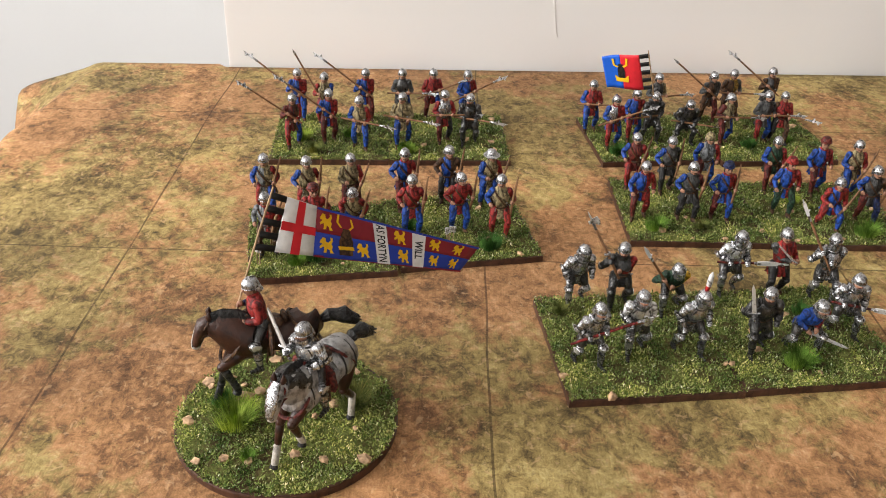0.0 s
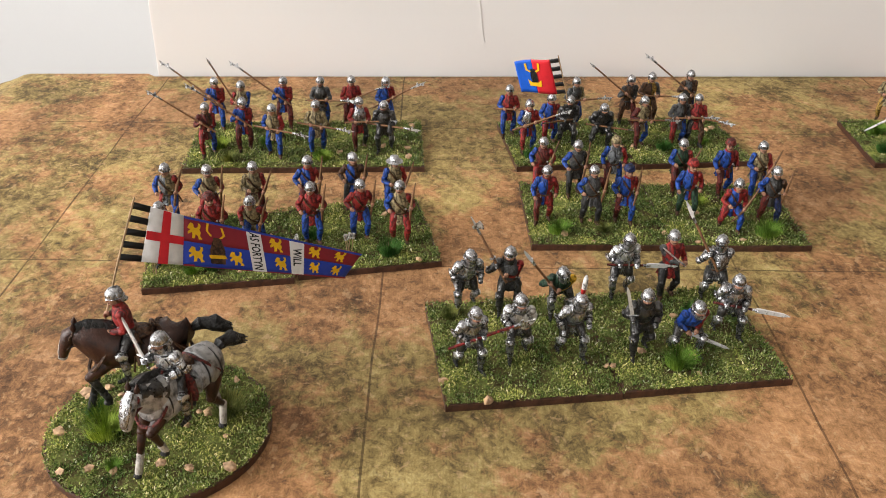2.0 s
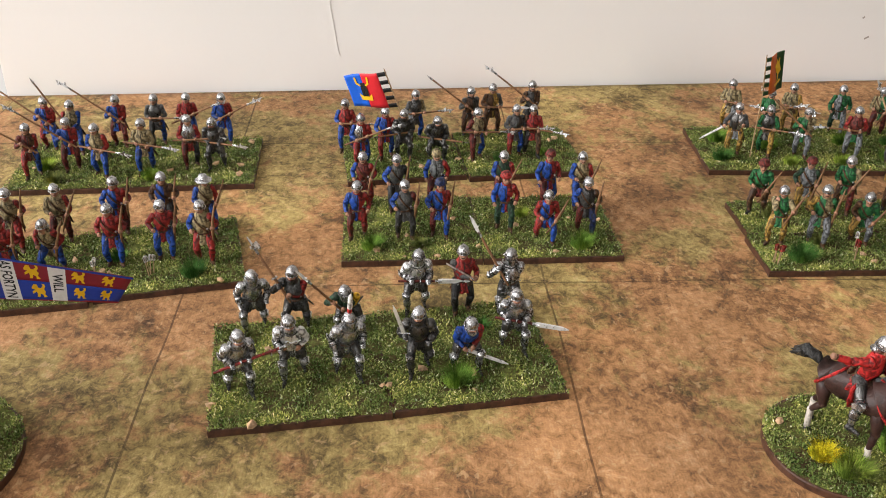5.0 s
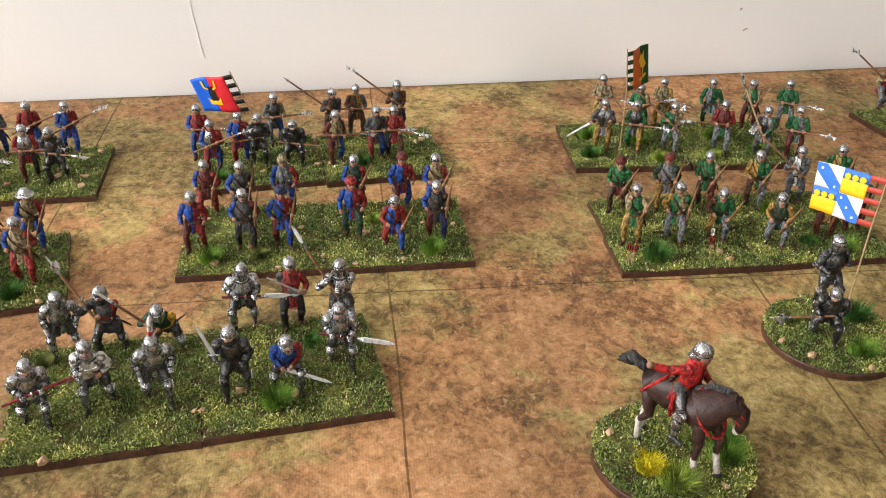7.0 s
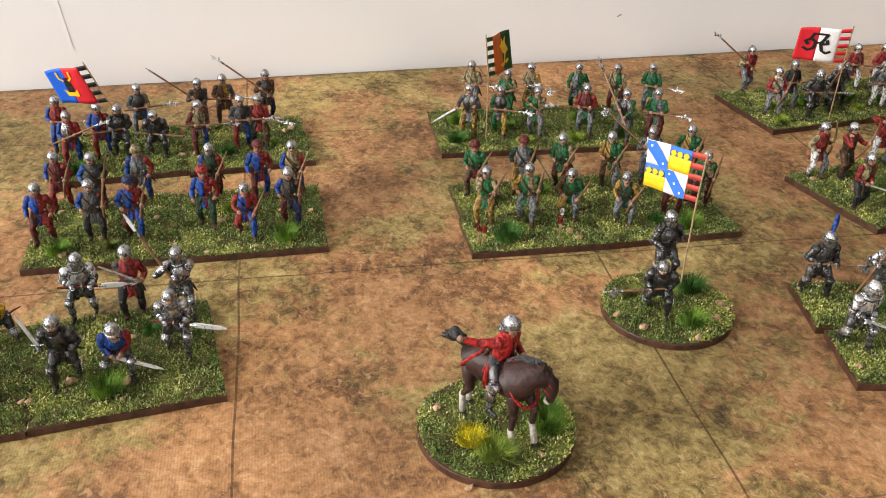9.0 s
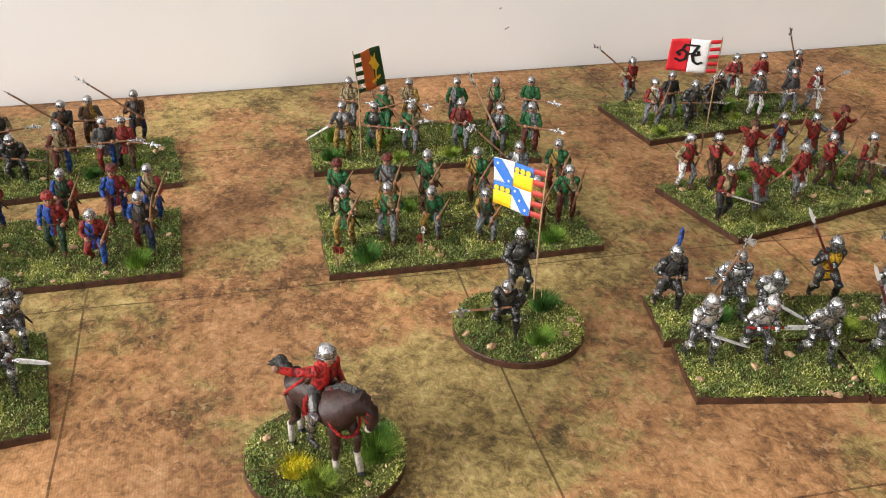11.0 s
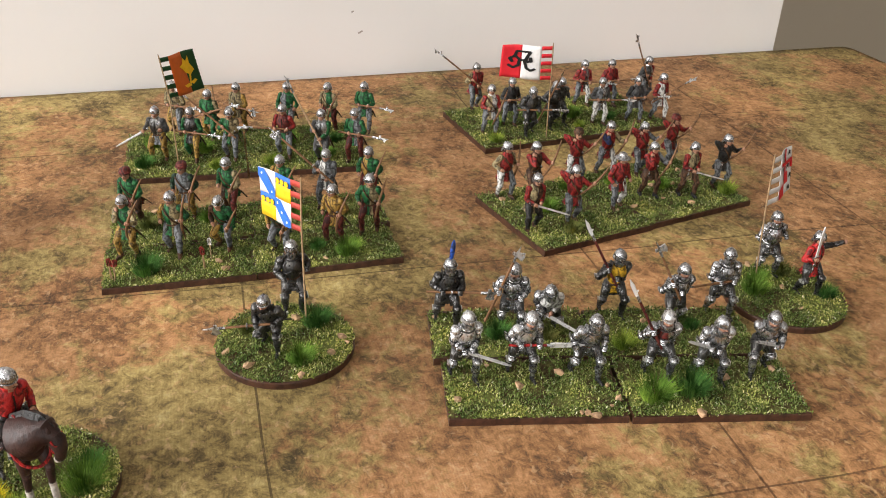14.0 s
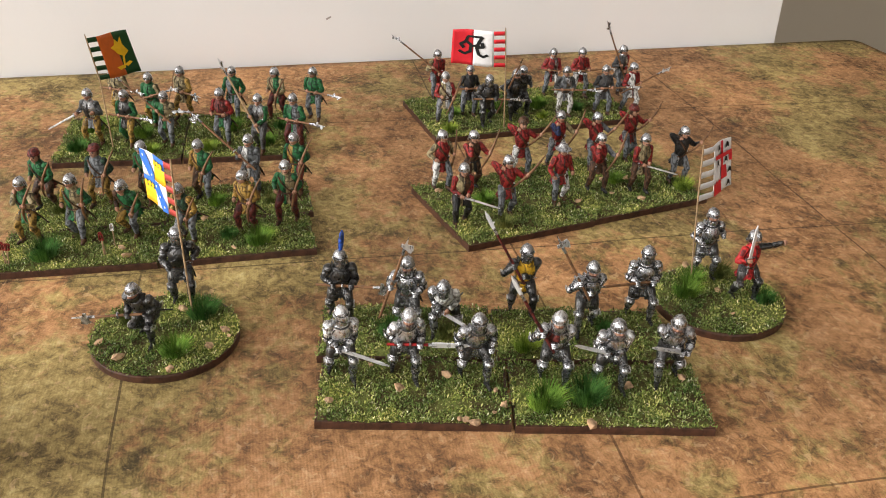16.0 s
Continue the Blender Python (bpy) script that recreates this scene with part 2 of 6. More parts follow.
MAT_CLOTH = game_mat_material()
WALL_PAINT = plaster("white_wall_paint", (0.79, 0.765, 0.74), 0.05)
# white wall greyed in its paint to hold down the brightness near the window
ALCOVE_GREYED = plaster("alcove_greyed_white_paint", (0.53, 0.535, 0.535), 0.04)
# cream taken darker so the colour carries the east alcove's shade
ALCOVE_SHADED = plaster("shaded_cream_wall_paint", (0.54, 0.48, 0.375), 0.05)
# invented dark tan for the unseen walls, so less light bounces onto the figures
LOW_BOUNCE_TAN = plaster("low_bounce_tan", (0.21, 0.187, 0.157), 0.08)
CEILING_PAINT = plaster("white_ceiling_paint", (0.82, 0.81, 0.79), 0.03)
# floor tone lowered as well to reduce bounced fill
FLOOR_WOOD = plain_wood("oak_floor", (0.20, 0.125, 0.066))
TABLE_WOOD = plain_wood("table_wood", (0.26, 0.15, 0.075))
FLOCK = flock_material("green_scatter", [(0.0, (0.034, 0.062, 0.016)), (0.22, (0.115, 0.165, 0.040)), (0.56, (0.235, 0.28, 0.080)), (0.84, (0.35, 0.37, 0.14)), (0.96, (0.48, 0.47, 0.25)), (1.0, (0.76, 0.74, 0.60))])
TURF = turf_material()
EDGE = paint("dark_brown_base_edge", (0.062, 0.026, 0.014), 0.5, 0, 0.3, 300, 0.2)
STONE = paint("pale_pebble", (0.48, 0.31, 0.18), 0.8, 0, 0.3, 400, 0.5)
TUFTS = {
    "lime": flock_material("lime_tuft", [(0, (0.15, 0.23, 0.02)), (1, (0.44, 0.53, 0.10))]),
    "green": flock_material("green_tuft", [(0, (0.08, 0.16, 0.020)), (1, (0.25, 0.40, 0.07))]),
    "deep": flock_material("deep_green_tuft", [(0, (0.035, 0.10, 0.022)), (1, (0.12, 0.26, 0.06))]),
    "dry": flock_material("dry_tuft", [(0, (0.10, 0.12, 0.03)), (1, (0.30, 0.30, 0.10))]),
    "flower": flock_material("yellow_flower_tuft", [(0, (0.45, 0.34, 0.01)), (1, (0.90, 0.72, 0.03))]),
}
GLASS, gn, gl, gb = material("window_glass", 0.02)
gb.inputs["Transmission Weight"].default_value = 1.0


# ---- mesh building ----
class Build:
    """Gathers one mesh piece by piece, in millimetres; M is the pose that new pieces take."""

    def __init__(self):
        self.v, self.f, self.k, self.mats = [], [], [], []
        self.M = Matrix()

    def slot(self, mat):
        if mat not in self.mats:
            self.mats.append(mat)
        return self.mats.index(mat)

    def add(self, verts, faces, mat):
        o = len(self.v)
        self.v += [self.M @ Vector(p) for p in verts]
        self.f += [tuple(o + i for i in f) for f in faces]
        self.k += [self.slot(mat)] * len(faces)

    def rings(self, loops, mat, mat_left=None):
        """A closed skin over loops of equal length; faces with x above 0 may take a second material."""
        n = len(loops[0])
        verts = [p for r in loops for p in r]
        faces = [(i * n + j, i * n + (j + 1) % n, (i + 1) * n + (j + 1) % n, (i + 1) * n + j) for i in range(len(loops) - 1) for j in range(n)]
        faces += [tuple(range(n - 1, -1, -1)), tuple((len(loops) - 1) * n + j for j in range(n))]
        if mat_left is None or mat_left == mat:
            return self.add(verts, faces, mat)
        a = [f for f in faces if sum(Vector(verts[i]).x for i in f) <= 0]
        b = [f for f in faces if sum(Vector(verts[i]).x for i in f) > 0]
        self.add(verts, a, mat)
        self.add(verts, b, mat_left)

    def stack(self, levels, mat, mat_left=None, seg=12, flute=0.0, folds=9):
        """Ellipses (z, cx, cy, rx, ry) one over another; flute presses folds into the lower ones."""
        loops = []
        for i, (z, cx, cy, rx, ry) in enumerate(levels):
            loop = []
            for j in range(seg):
                a = 2 * math.pi * j / seg
                k = 1.0 + flute * (1 - i / len(levels)) * math.cos(a * folds + i * 0.3)
                loop.append((cx + rx * k * math.cos(a), cy + ry * k * math.sin(a), z))
            loops.append(loop)
        self.rings(loops, mat, mat_left)

    def tube(self, pts, radii, mat, seg=7, flat=1.0):
        pts = [Vector(p) for p in pts]
        loops = []
        for i, p in enumerate(pts):
            d = (pts[min(i + 1, len(pts) - 1)] - pts[max(i - 1, 0)]).normalized()
            side = d.cross(Vector((0, 1, 0.13)))
            side = side.normalized() if side.length > 0.05 else d.cross(Vector((1, 0, 0))).normalized()
            up = d.cross(side).normalized()
            loops.append([p + (side * math.cos(2 * math.pi * j / seg) + up * math.sin(2 * math.pi * j / seg) * flat) * radii[i] for j in range(seg)])
        self.rings(loops, mat)

    def limb(self, a, b, ra, rb, mat, seg=8, bulge=1.08):
        a, b = Vector(a), Vector(b)
        d = (b - a).normalized()
        self.tube([a - d * ra * 0.6, a - d * ra * 0.2, a.lerp(b, 0.4), b + d * rb * 0.2, b + d * rb * 0.6], [ra * 0.55, ra, (ra * 0.6 + rb * 0.4) * bulge, rb, rb * 0.55], mat, seg)

    def ball(self, c, r, mat, nu=10, nv=6, turn=None):
        rx, ry, rz = (r, r, r) if isinstance(r, (int, float)) else r
        q = turn or Matrix.Identity(3)
        loops = []
        for i in range(nv + 1):
            a = math.pi * (0.06 + 0.88 * i / nv) - math.pi / 2
            loops.append([Vector(c) + q @ Vector((rx * math.cos(a) * math.cos(2 * math.pi * j / nu), ry * math.cos(a) * math.sin(2 * math.pi * j / nu), rz * math.sin(a))) for j in range(nu)])
        self.rings(loops, mat)

    def slab(self, outline, origin, along, across, thick, mat):
        """A flat outline (a, b) in the plane of along and across, given a thickness."""
        along, across = Vector(along).normalized(), Vector(across)
        across = (across - along * across.dot(along)).normalized()
        n = along.cross(across)
        lo = [Vector(origin) + along * a + across * b - n * thick / 2 for a, b in outline]
        hi = [p + n * thick for p in lo]
        k = len(lo)
        self.add(lo + hi, [tuple(range(k - 1, -1, -1)), tuple(range(k, 2 * k))] + [(i, (i + 1) % k, k + (i + 1) % k, k + i) for i in range(k)], mat)

    def mesh(self, name, smooth=True):
        me = bpy.data.meshes.new(name)
        me.from_pydata([p * 0.001 for p in self.v], [], self.f)
        for m in self.mats:
            me.materials.append(PAINT[m] if isinstance(m, str) else m)
        me.polygons.foreach_set("material_index", self.k)
        me.polygons.foreach_set("use_smooth", [smooth] * len(self.f))
        me.update()
        bm = bmesh.new()
        bm.from_mesh(me)
        bmesh.ops.recalc_face_normals(bm, faces=bm.faces)
        bm.to_mesh(me)
        bm.free()
        if smooth:
            me.set_sharp_from_angle(angle=radians(52))
        return me


def part(name, me, parent, label="", place=None):
    ob = new(name, me)
    ob.parent = parent
    if place is not None:
        ob.matrix_basis = place
    return tagged(ob, label)


def bevelled_box(name, lo, hi, mat, bevel=0.0):
    bm = bmesh.new()
    bmesh.ops.create_cube(bm, size=1)
    for v in bm.verts:
        v.co = Vector([lo[i] + (v.co[i] + 0.5) * (hi[i] - lo[i]) for i in range(3)])
    if bevel:
        bmesh.ops.bevel(bm, geom=bm.edges[:], offset=bevel, segments=2, affect="EDGES")
    me = bpy.data.meshes.new(name)
    bm.to_mesh(me)
    bm.free()
    me.materials.append(mat)
    return me


def structure(name, lo, hi, mat, label, category, bevel=0.0):
    return tagged(new(name, bevelled_box(name, lo, hi, mat, bevel)), label, category, kind="structure")


# ---- the room: a chimney breast behind the table, an alcove at either side of it ----
SKEW = 0.0066  # the wall stands a little out of square
WALL_Y, LEFT, RIGHT, BACK, REAR, FLOOR_Z, TOP = 0.623, 0.012, 0.906, 1.02, -2.6, -0.75, 1.65
structure("wall_chimney_breast", (LEFT, WALL_Y, FLOOR_Z), (RIGHT, BACK + 0.1, TOP), WALL_PAINT, "white painted chimney breast wall close behind the table", "wall", 0.001)
for v in bpy.data.objects["wall_chimney_breast"].data.vertices:
    if v.co.y < 0.7:
        v.co.y += SKEW * (RIGHT - v.co.x)
structure("wall_alcove_west", (-1.6, BACK, FLOOR_Z), (LEFT - 0.001, BACK + 0.1, TOP), ALCOVE_GREYED, "white alcove wall, paint greyed to temper the window light", "wall")
structure("wall_alcove_east", (RIGHT + 0.001, BACK, FLOOR_Z), (3.0, BACK + 0.1, TOP), ALCOVE_SHADED, "cream alcove wall with its shade put into the paint", "wall")
structure("wall_east", (3.0, REAR, FLOOR_Z), (3.1, BACK + 0.1, TOP), LOW_BOUNCE_TAN, "unseen side wall, dark tan to cut bounced light", "wall")
structure("floor", (-1.7, REAR - 0.1, FLOOR_Z - 0.1), (3.1, BACK + 0.1, FLOOR_Z), FLOOR_WOOD, "brown oak floor under the table", "floor")
structure("ceiling", (-1.7, REAR - 0.1, TOP), (3.1, BACK + 0.1, TOP + 0.1), CEILING_PAINT, "plain white ceiling", "ceiling")


def window_wall(name, axis, at, lo, hi, w0, w1, z0, z1, mat):
    """A wall across axis with one glazed opening from w0 to w1 and z0 to z1."""
    bm = bmesh.new()
    for a0, a1, b0, b1 in ((lo, w0, FLOOR_Z, TOP), (w1, hi, FLOOR_Z, TOP), (w0, w1, FLOOR_Z, z0), (w0, w1, z1, TOP)):
        for v in bmesh.ops.create_cube(bm, size=1)["verts"]:
            a, b, c = a0 + (v.co.x + 0.5) * (a1 - a0), at - 0.05 + v.co.y * 0.1, b0 + (v.co.z + 0.5) * (b1 - b0)
            v.co = (b, a, c) if axis == "x" else (a, b, c)
    bmesh.ops.recalc_face_normals(bm, faces=bm.faces)
    me = bpy.data.meshes.new(name)
    bm.to_mesh(me)
    bm.free()
    me.materials.append(mat)
    tagged(new(name, me), "dark tan wall with a window opening, toned to cut bounced light", "wall", kind="structure")
    win = tagged(new(name.replace("wall", "window"), None), "white framed window letting in daylight", "window", kind="structure")

    def box(n, a0, a1, c0, c1, depth, material_):
        lo3, hi3 = ((at - 0.05 - depth, a0, c0), (at - 0.05 + depth, a1, c1)) if axis == "x" else ((a0, at - 0.05 - depth, c0), (a1, at - 0.05 + depth, c1))
        return part(n, bevelled_box(n, lo3, hi3, material_), win)

    for n, a0, a1, c0, c1 in (("window_frame", w0, w0 + 0.05, z0, z1), ("window_frame", w1 - 0.05, w1, z0, z1), ("window_frame", w0 + 0.05, w1 - 0.05, z0, z0 + 0.05), ("window_frame", w0 + 0.05, w1 - 0.05, z1 - 0.05, z1)):
        box(n, a0, a1, c0, c1, 0.025, CEILING_PAINT)
    pane = box("pane", w0 + 0.05, w1 - 0.05, z0 + 0.05, z1 - 0.05, 0.003, GLASS)
    pane.visible_shadow = False


window_wall("wall_west", "x", -1.6, REAR, BACK + 0.1, -0.72, 0.92, 0.12, 1.38, LOW_BOUNCE_TAN)
# the south window is assumed, an opening to go with the added fill lamp
window_wall("wall_south", "y", REAR, -1.6, 3.0, -0.22, 1.42, 0.22, 1.48, LOW_BOUNCE_TAN)


def hairline(name, pts, radius, colour, label):
    b = Build()
    b.tube(pts, [radius] * len(pts), colour, 5, 0.5)
    tagged(new(name, b.mesh(name)), label, "mark", kind="structure")


WALL_MARK = paint("scuff_grey", (0.34, 0.30, 0.27), 0.8, 0, 0.2)
RIPPLE = paint("lifted_wall_paint", (0.78, 0.755, 0.73), 0.7, 0, 0.04, 300, 0.05)
hairline("trim_wall_ripple", [(217, 627.6, 120), (217.5, 627.6, 80), (219, 627.5, 52), (222.5, 627.5, 26), (223.5, 627.5, 22)], 0.7, RIPPLE, "raised ripple in the white wall paint")
hairline("trim_wall_scuff", [(569.5, 625.2, 42), (571, 625.2, 43)], 0.55, WALL_MARK, "small dark scuff on the white wall")
hairline("trim_wall_chip", [(574, 625.2, 28), (577, 625.2, 29.5)], 0.6, WALL_MARK, "small dark chip in the white wall")

# ---- the table and its mat ----
TABLE_L, TABLE_R = -0.066, 0.975
table = tagged(new("table", None), "plain wooden table under a printed game mat", "table")
part("tabletop", bevelled_box("tabletop", (TABLE_L, -0.16, -0.030), (TABLE_R, 0.615, -0.0015), TABLE_WOOD, 0.004), table)
for x in (TABLE_L + 0.03, TABLE_R - 0.09):
    for y in (-0.13, 0.53):
        part("leg", bevelled_box("leg", (x, y, FLOOR_Z), (x + 0.06, y + 0.06, -0.030), TABLE_WOOD, 0.004), table)


def game_mat():
    """A cloth mat with rounded corners that droops over the ends of the table."""
    x0, x1, y0, y1, r = -0.1240, 0.972, -0.18, 0.6195, 0.009
    nx, ny = 220, 110
    verts = []
    for j in range(ny + 1):
        for i in range(nx + 1):
            u, w = i / nx, j / ny
            x = x0 + (x1 - x0) * u
            y = y0 + (y1 + SKEW * (RIGHT - x) + (0.0055 if x < 0.007 else 0.0) - y0) * w
            for cx, sx in ((x0 + r, -1), (x1 - r, 1)):
                for cy, sy in ((y0 + r, -1), (y1 - r + (0.0118 if sx < 0 else 0.0), 1)):
                    dx, dy = (x - cx) * sx / r, (y - cy) * sy / r
                    if dx > 0 and dy > 0:
                        m = max(dx, dy)
                        k = m / math.hypot(dx, dy)
                        x, y = cx + sx * dx * k * r, cy + sy * dy * k * r
            # the end beyond the table hangs, more steeply towards the near side
            fold = -0.068 - 0.0175 * min(1.0, max(0.0, y1 - y) / 0.1)
            out, angle, z = max(0.0, fold - x), radians(17 + 60 * min(1.0, max(0.0, y1 - y) / 0.11)), 0.0
            if out:
                ease = angle * min(1.0, out / 0.012)
                x, z = fold - out * math.cos(ease), -out * math.sin(ease)
            verts.append((x, y, z))
    n = nx + 1
    faces = [(j * n + i, j * n + i + 1, (j + 1) * n + i + 1, (j + 1) * n + i) for j in range(ny) for i in range(nx)]
    me = bpy.data.meshes.new("game_mat")
    me.from_pydata(verts, [], faces)
    me.polygons.foreach_set("use_smooth", [True] * len(faces))
    me.materials.append(MAT_CLOTH)
    ob = tagged(new("game_mat", me), "brown and ochre printed cloth game mat on the table", "game mat")
    mod = ob.modifiers.new("thickness", "SOLIDIFY")
    mod.thickness, mod.offset = 0.0012, -1.0


game_mat()


# ---- miniature bases: a brown edged board, flocked turf, tufts and pebbles ----
FLECK = [Vector(p) for p in ((-0.55, -0.25, 0), (0.5, -0.2, 0), (0.1, 0.45, 0.1), (0.0, 0.0, 0.5))]


def flecks(count, inside, height, size, rng):
    """Short leaning blades among crumbs of foam, heaped into low clumps."""
    verts, faces = [], []
    for _ in range(count):
        x, y = inside()
        heap = 1.7 * max(0.0, noise.noise(Vector((x * 0.16, y * 0.16, 3.0)))) + 0.8 * max(0.0, noise.noise(Vector((x * 0.55, y * 0.55, 9.0))))
        o = Vector((x, y, height(x, y) - 0.2 + rng.random() * (0.35 + heap)))
        k = len(verts)
        if rng.random() < 0.62:
            a, tilt, s = rng.uniform(0, 6.283), rng.uniform(0.1, 1.25), size * rng.uniform(0.9, 2.1)
            along = Vector((math.cos(a) * math.cos(tilt), math.sin(a) * math.cos(tilt), math.sin(tilt))) * s
            side = Vector((-math.sin(a), math.cos(a), rng.uniform(-0.5, 0.5))) * s * rng.uniform(0.13, 0.24)
            verts += [o, o + along * 0.5 + side, o + along, o + along * 0.5 - side]
            faces += [(k, k + 1, k + 2), (k, k + 2, k + 3)]
        else:
            s = size * (rng.uniform(0.45, 0.9) if rng.random() < 0.8 else rng.uniform(0.9, 1.5))
            m = Euler((rng.uniform(-1.3, 1.3), rng.uniform(-1.3, 1.3), rng.uniform(0, 6.3))).to_matrix() * s
            verts += [o + m @ p for p in FLECK]
            faces += [(k, k + 1, k + 3), (k + 1, k + 2, k + 3), (k + 2, k, k + 3), (k + 2, k + 1, k)]
    return verts, faces


def tuft_mesh(kind, seed, radius=3.4, tall=5.0, blades=110):
    rng = random.Random(seed)
    verts, faces = [], []
    for _ in range(blades):
        a, r = rng.uniform(0, 6.283), radius * 0.62 * math.sqrt(rng.random())
        base = Vector((r * math.cos(a), r * math.sin(a), 0))
        lean = Vector((math.cos(a), math.sin(a), 0)) * rng.uniform(0.1, 0.95) * radius * (0.4 + r / radius)
        h = tall * rng.uniform(0.55, 1.05)
        side = Vector((-math.sin(a + 0.6), math.cos(a + 0.6), 0)) * rng.uniform(0.055, 0.10)
        mid, tip = base + lean * 0.35 + Vector((0, 0, h * 0.62)), base + lean + Vector((0, 0, h))
        k = len(verts)
        verts += [base - side, base + side, mid + side * 0.8, mid - side * 0.8, tip]
        faces += [(k, k + 1, k + 2, k + 3), (k + 3, k + 2, k + 4)]
    b = Build()
    b.add(verts, faces, TUFTS[kind])
    if kind == "flower":
        for _ in range(170):
            p = Vector((rng.gauss(0, 1.5), rng.gauss(0, 1.5), rng.uniform(2.2, 4.4)))
            b.ball(p, (rng.uniform(0.22, 0.42),) * 3, TUFTS[kind], 5, 3)
    return b.mesh("grass_tuft", False)


TUFT_MESHES = {(k, i): tuft_mesh(k, 11 * i + len(k), 5.0 + 0.7 * i, 5.0 + 0.7 * i, 620 + 80 * i) for k in TUFTS for i in range(2)}


def pebble_mesh(seed):
    rng = random.Random(seed)
    bm = bmesh.new()
    bmesh.ops.create_icosphere(bm, subdivisions=1, radius=0.001)
    for v in bm.verts:
        v.co *= rng.uniform(0.62, 1.25)
        v.co.z *= 0.62
    me = bpy.data.meshes.new("pebble")
    bm.to_mesh(me)
    bm.free()
    me.materials.append(STONE)
    return me


PEBBLES = [pebble_mesh(s) for s in range(5)]


def turf_height(x, y, seed):
    return 3.3 + 0.55 * noise.noise(Vector((x * 0.09, y * 0.09, seed))) + 0.25 * noise.noise(Vector((x * 0.4, y * 0.4, seed + 7.0)))


def base_thing(name, seed, at, turn, label, w=0, d=0, r=0, tufts=(), pebbles=6, density=5.2):
    """w by d millimetres with its front corner at the pose, or a disc of radius r round it."""
    rng = random.Random(seed)
    top = tagged(new(name, None), label, "gaming stand", "gaming stands")
    top.matrix_basis = pose(at[0], at[1], 0, 0, 0, turn)
    if r:
        outline = [(r * math.cos(2 * math.pi * i / 56), r * math.sin(2 * math.pi * i / 56)) for i in range(56)]
    else:
        rim = [(w * i / 12, 0) for i in range(12)] + [(w, d * i / 8) for i in range(8)] + [(w - w * i / 12, d) for i in range(12)] + [(0, d - d * i / 8) for i in range(8)]
        outline = [(x + 0.30 * noise.noise(Vector((x * 0.2, y * 0.2, seed + 1.5))), y + 0.30 * noise.noise(Vector((x * 0.2, y * 0.2, seed + 4.5)))) for x, y in rim]
    b = Build()
    b.add([(x, y, 0) for x, y in outline] + [(x * 0.997 + 0.1, y * 0.997 + 0.1, 2.75) for x, y in outline] + [(x, y, 2.2) for x, y in outline], [], EDGE)
    k = len(outline)
    b.f, b.k = [tuple(range(k - 1, -1, -1))] + [(i, (i + 1) % k, 2 * k + (i + 1) % k, 2 * k + i) for i in range(k)] + [(2 * k + i, 2 * k + (i + 1) % k, k + (i + 1) % k, k + i) for i in range(k)] + [tuple(range(k, 2 * k))], [0] * (2 * k + 2)
    part("board", b.mesh("board", False), top, "dark brown painted board edge")
    t = Build()
    if r:
        nr, na = 14, 56
        verts = [((r - 0.2) * i / nr * math.cos(2 * math.pi * j / na), (r - 0.2) * i / nr * math.sin(2 * math.pi * j / na)) for i in range(1, nr + 1) for j in range(na)]
        faces = [((i * na + j), (i * na + (j + 1) % na), ((i + 1) * na + (j + 1) % na), ((i + 1) * na + j)) for i in range(nr - 1) for j in range(na)] + [tuple(range(na))]
        edge = [math.hypot(x, y) > r - 0.5 for x, y in verts]
    else:
        nx, ny = int(w / 2), int(d / 2)
        verts = [(0.2 + (w - 0.4) * i / nx, 0.2 + (d - 0.4) * j / ny) for j in range(ny + 1) for i in range(nx + 1)]
        faces = [(j * (nx + 1) + i, j * (nx + 1) + i + 1, (j + 1) * (nx + 1) + i + 1, (j + 1) * (nx + 1) + i) for j in range(ny) for i in range(nx)]
        edge = [i in (0, nx) or j in (0, ny) for j in range(ny + 1) for i in range(nx + 1)]
    t.add([(x, y, 2.5 if e else turf_height(x, y, seed)) for (x, y), e in zip(verts, edge)], faces, TURF)
    part("turf", t.mesh("turf"), top, "green and brown flocked turf")

    def inside():
        if r:
            a, q = rng.uniform(0, 6.283), (r + 0.1) * math.sqrt(rng.random())
            return q * math.cos(a), q * math.sin(a)
        return rng.uniform(-0.15, w + 0.15), rng.uniform(-0.15, d + 0.15)

    def patchy():
        for _ in range(4):
            x, y = inside()
            if noise.noise(Vector((x * 0.17, y * 0.17, seed + 20.0))) > -0.12 or rng.random() < 0.25:
                break
        return x, y

    area = math.pi * r * r if r else w * d
    fv, ff = flecks(int(area * density), patchy, lambda x, y: turf_height(x, y, seed), 0.74, rng)
    s = Build()
    s.add(fv, ff, FLOCK)
    tagged(part("flock", s.mesh("flock", False), top, "loose green scatter"), kind="stuff")
    for kind, x, y, size in tufts:
        i = rng.randrange(2)
        part("grass_tuft", TUFT_MESHES[kind, i], top, {"flower": "yellow flowering tuft"}.get(kind, ""), pose(x * 0.001, y * 0.001, 0.0031, 0, 0, rng.uniform(0, 360)) @ Matrix.Scale(size, 4))
    for _ in range(pebbles):
        x, y = inside()
        size = rng.uniform(1.0, 2.5) * (1.2 if r > 30 else 1.0)
        part("pebble", rng.choice(PEBBLES), top, "", pose(x * 0.001, y * 0.001, turf_height(x, y, seed) * 0.001 + 0.0005, rng.uniform(-20, 20), rng.uniform(-20, 20), rng.uniform(0, 360)) @ Matrix.Diagonal((size, size * rng.uniform(0.7, 1), size, 1)))
    return top


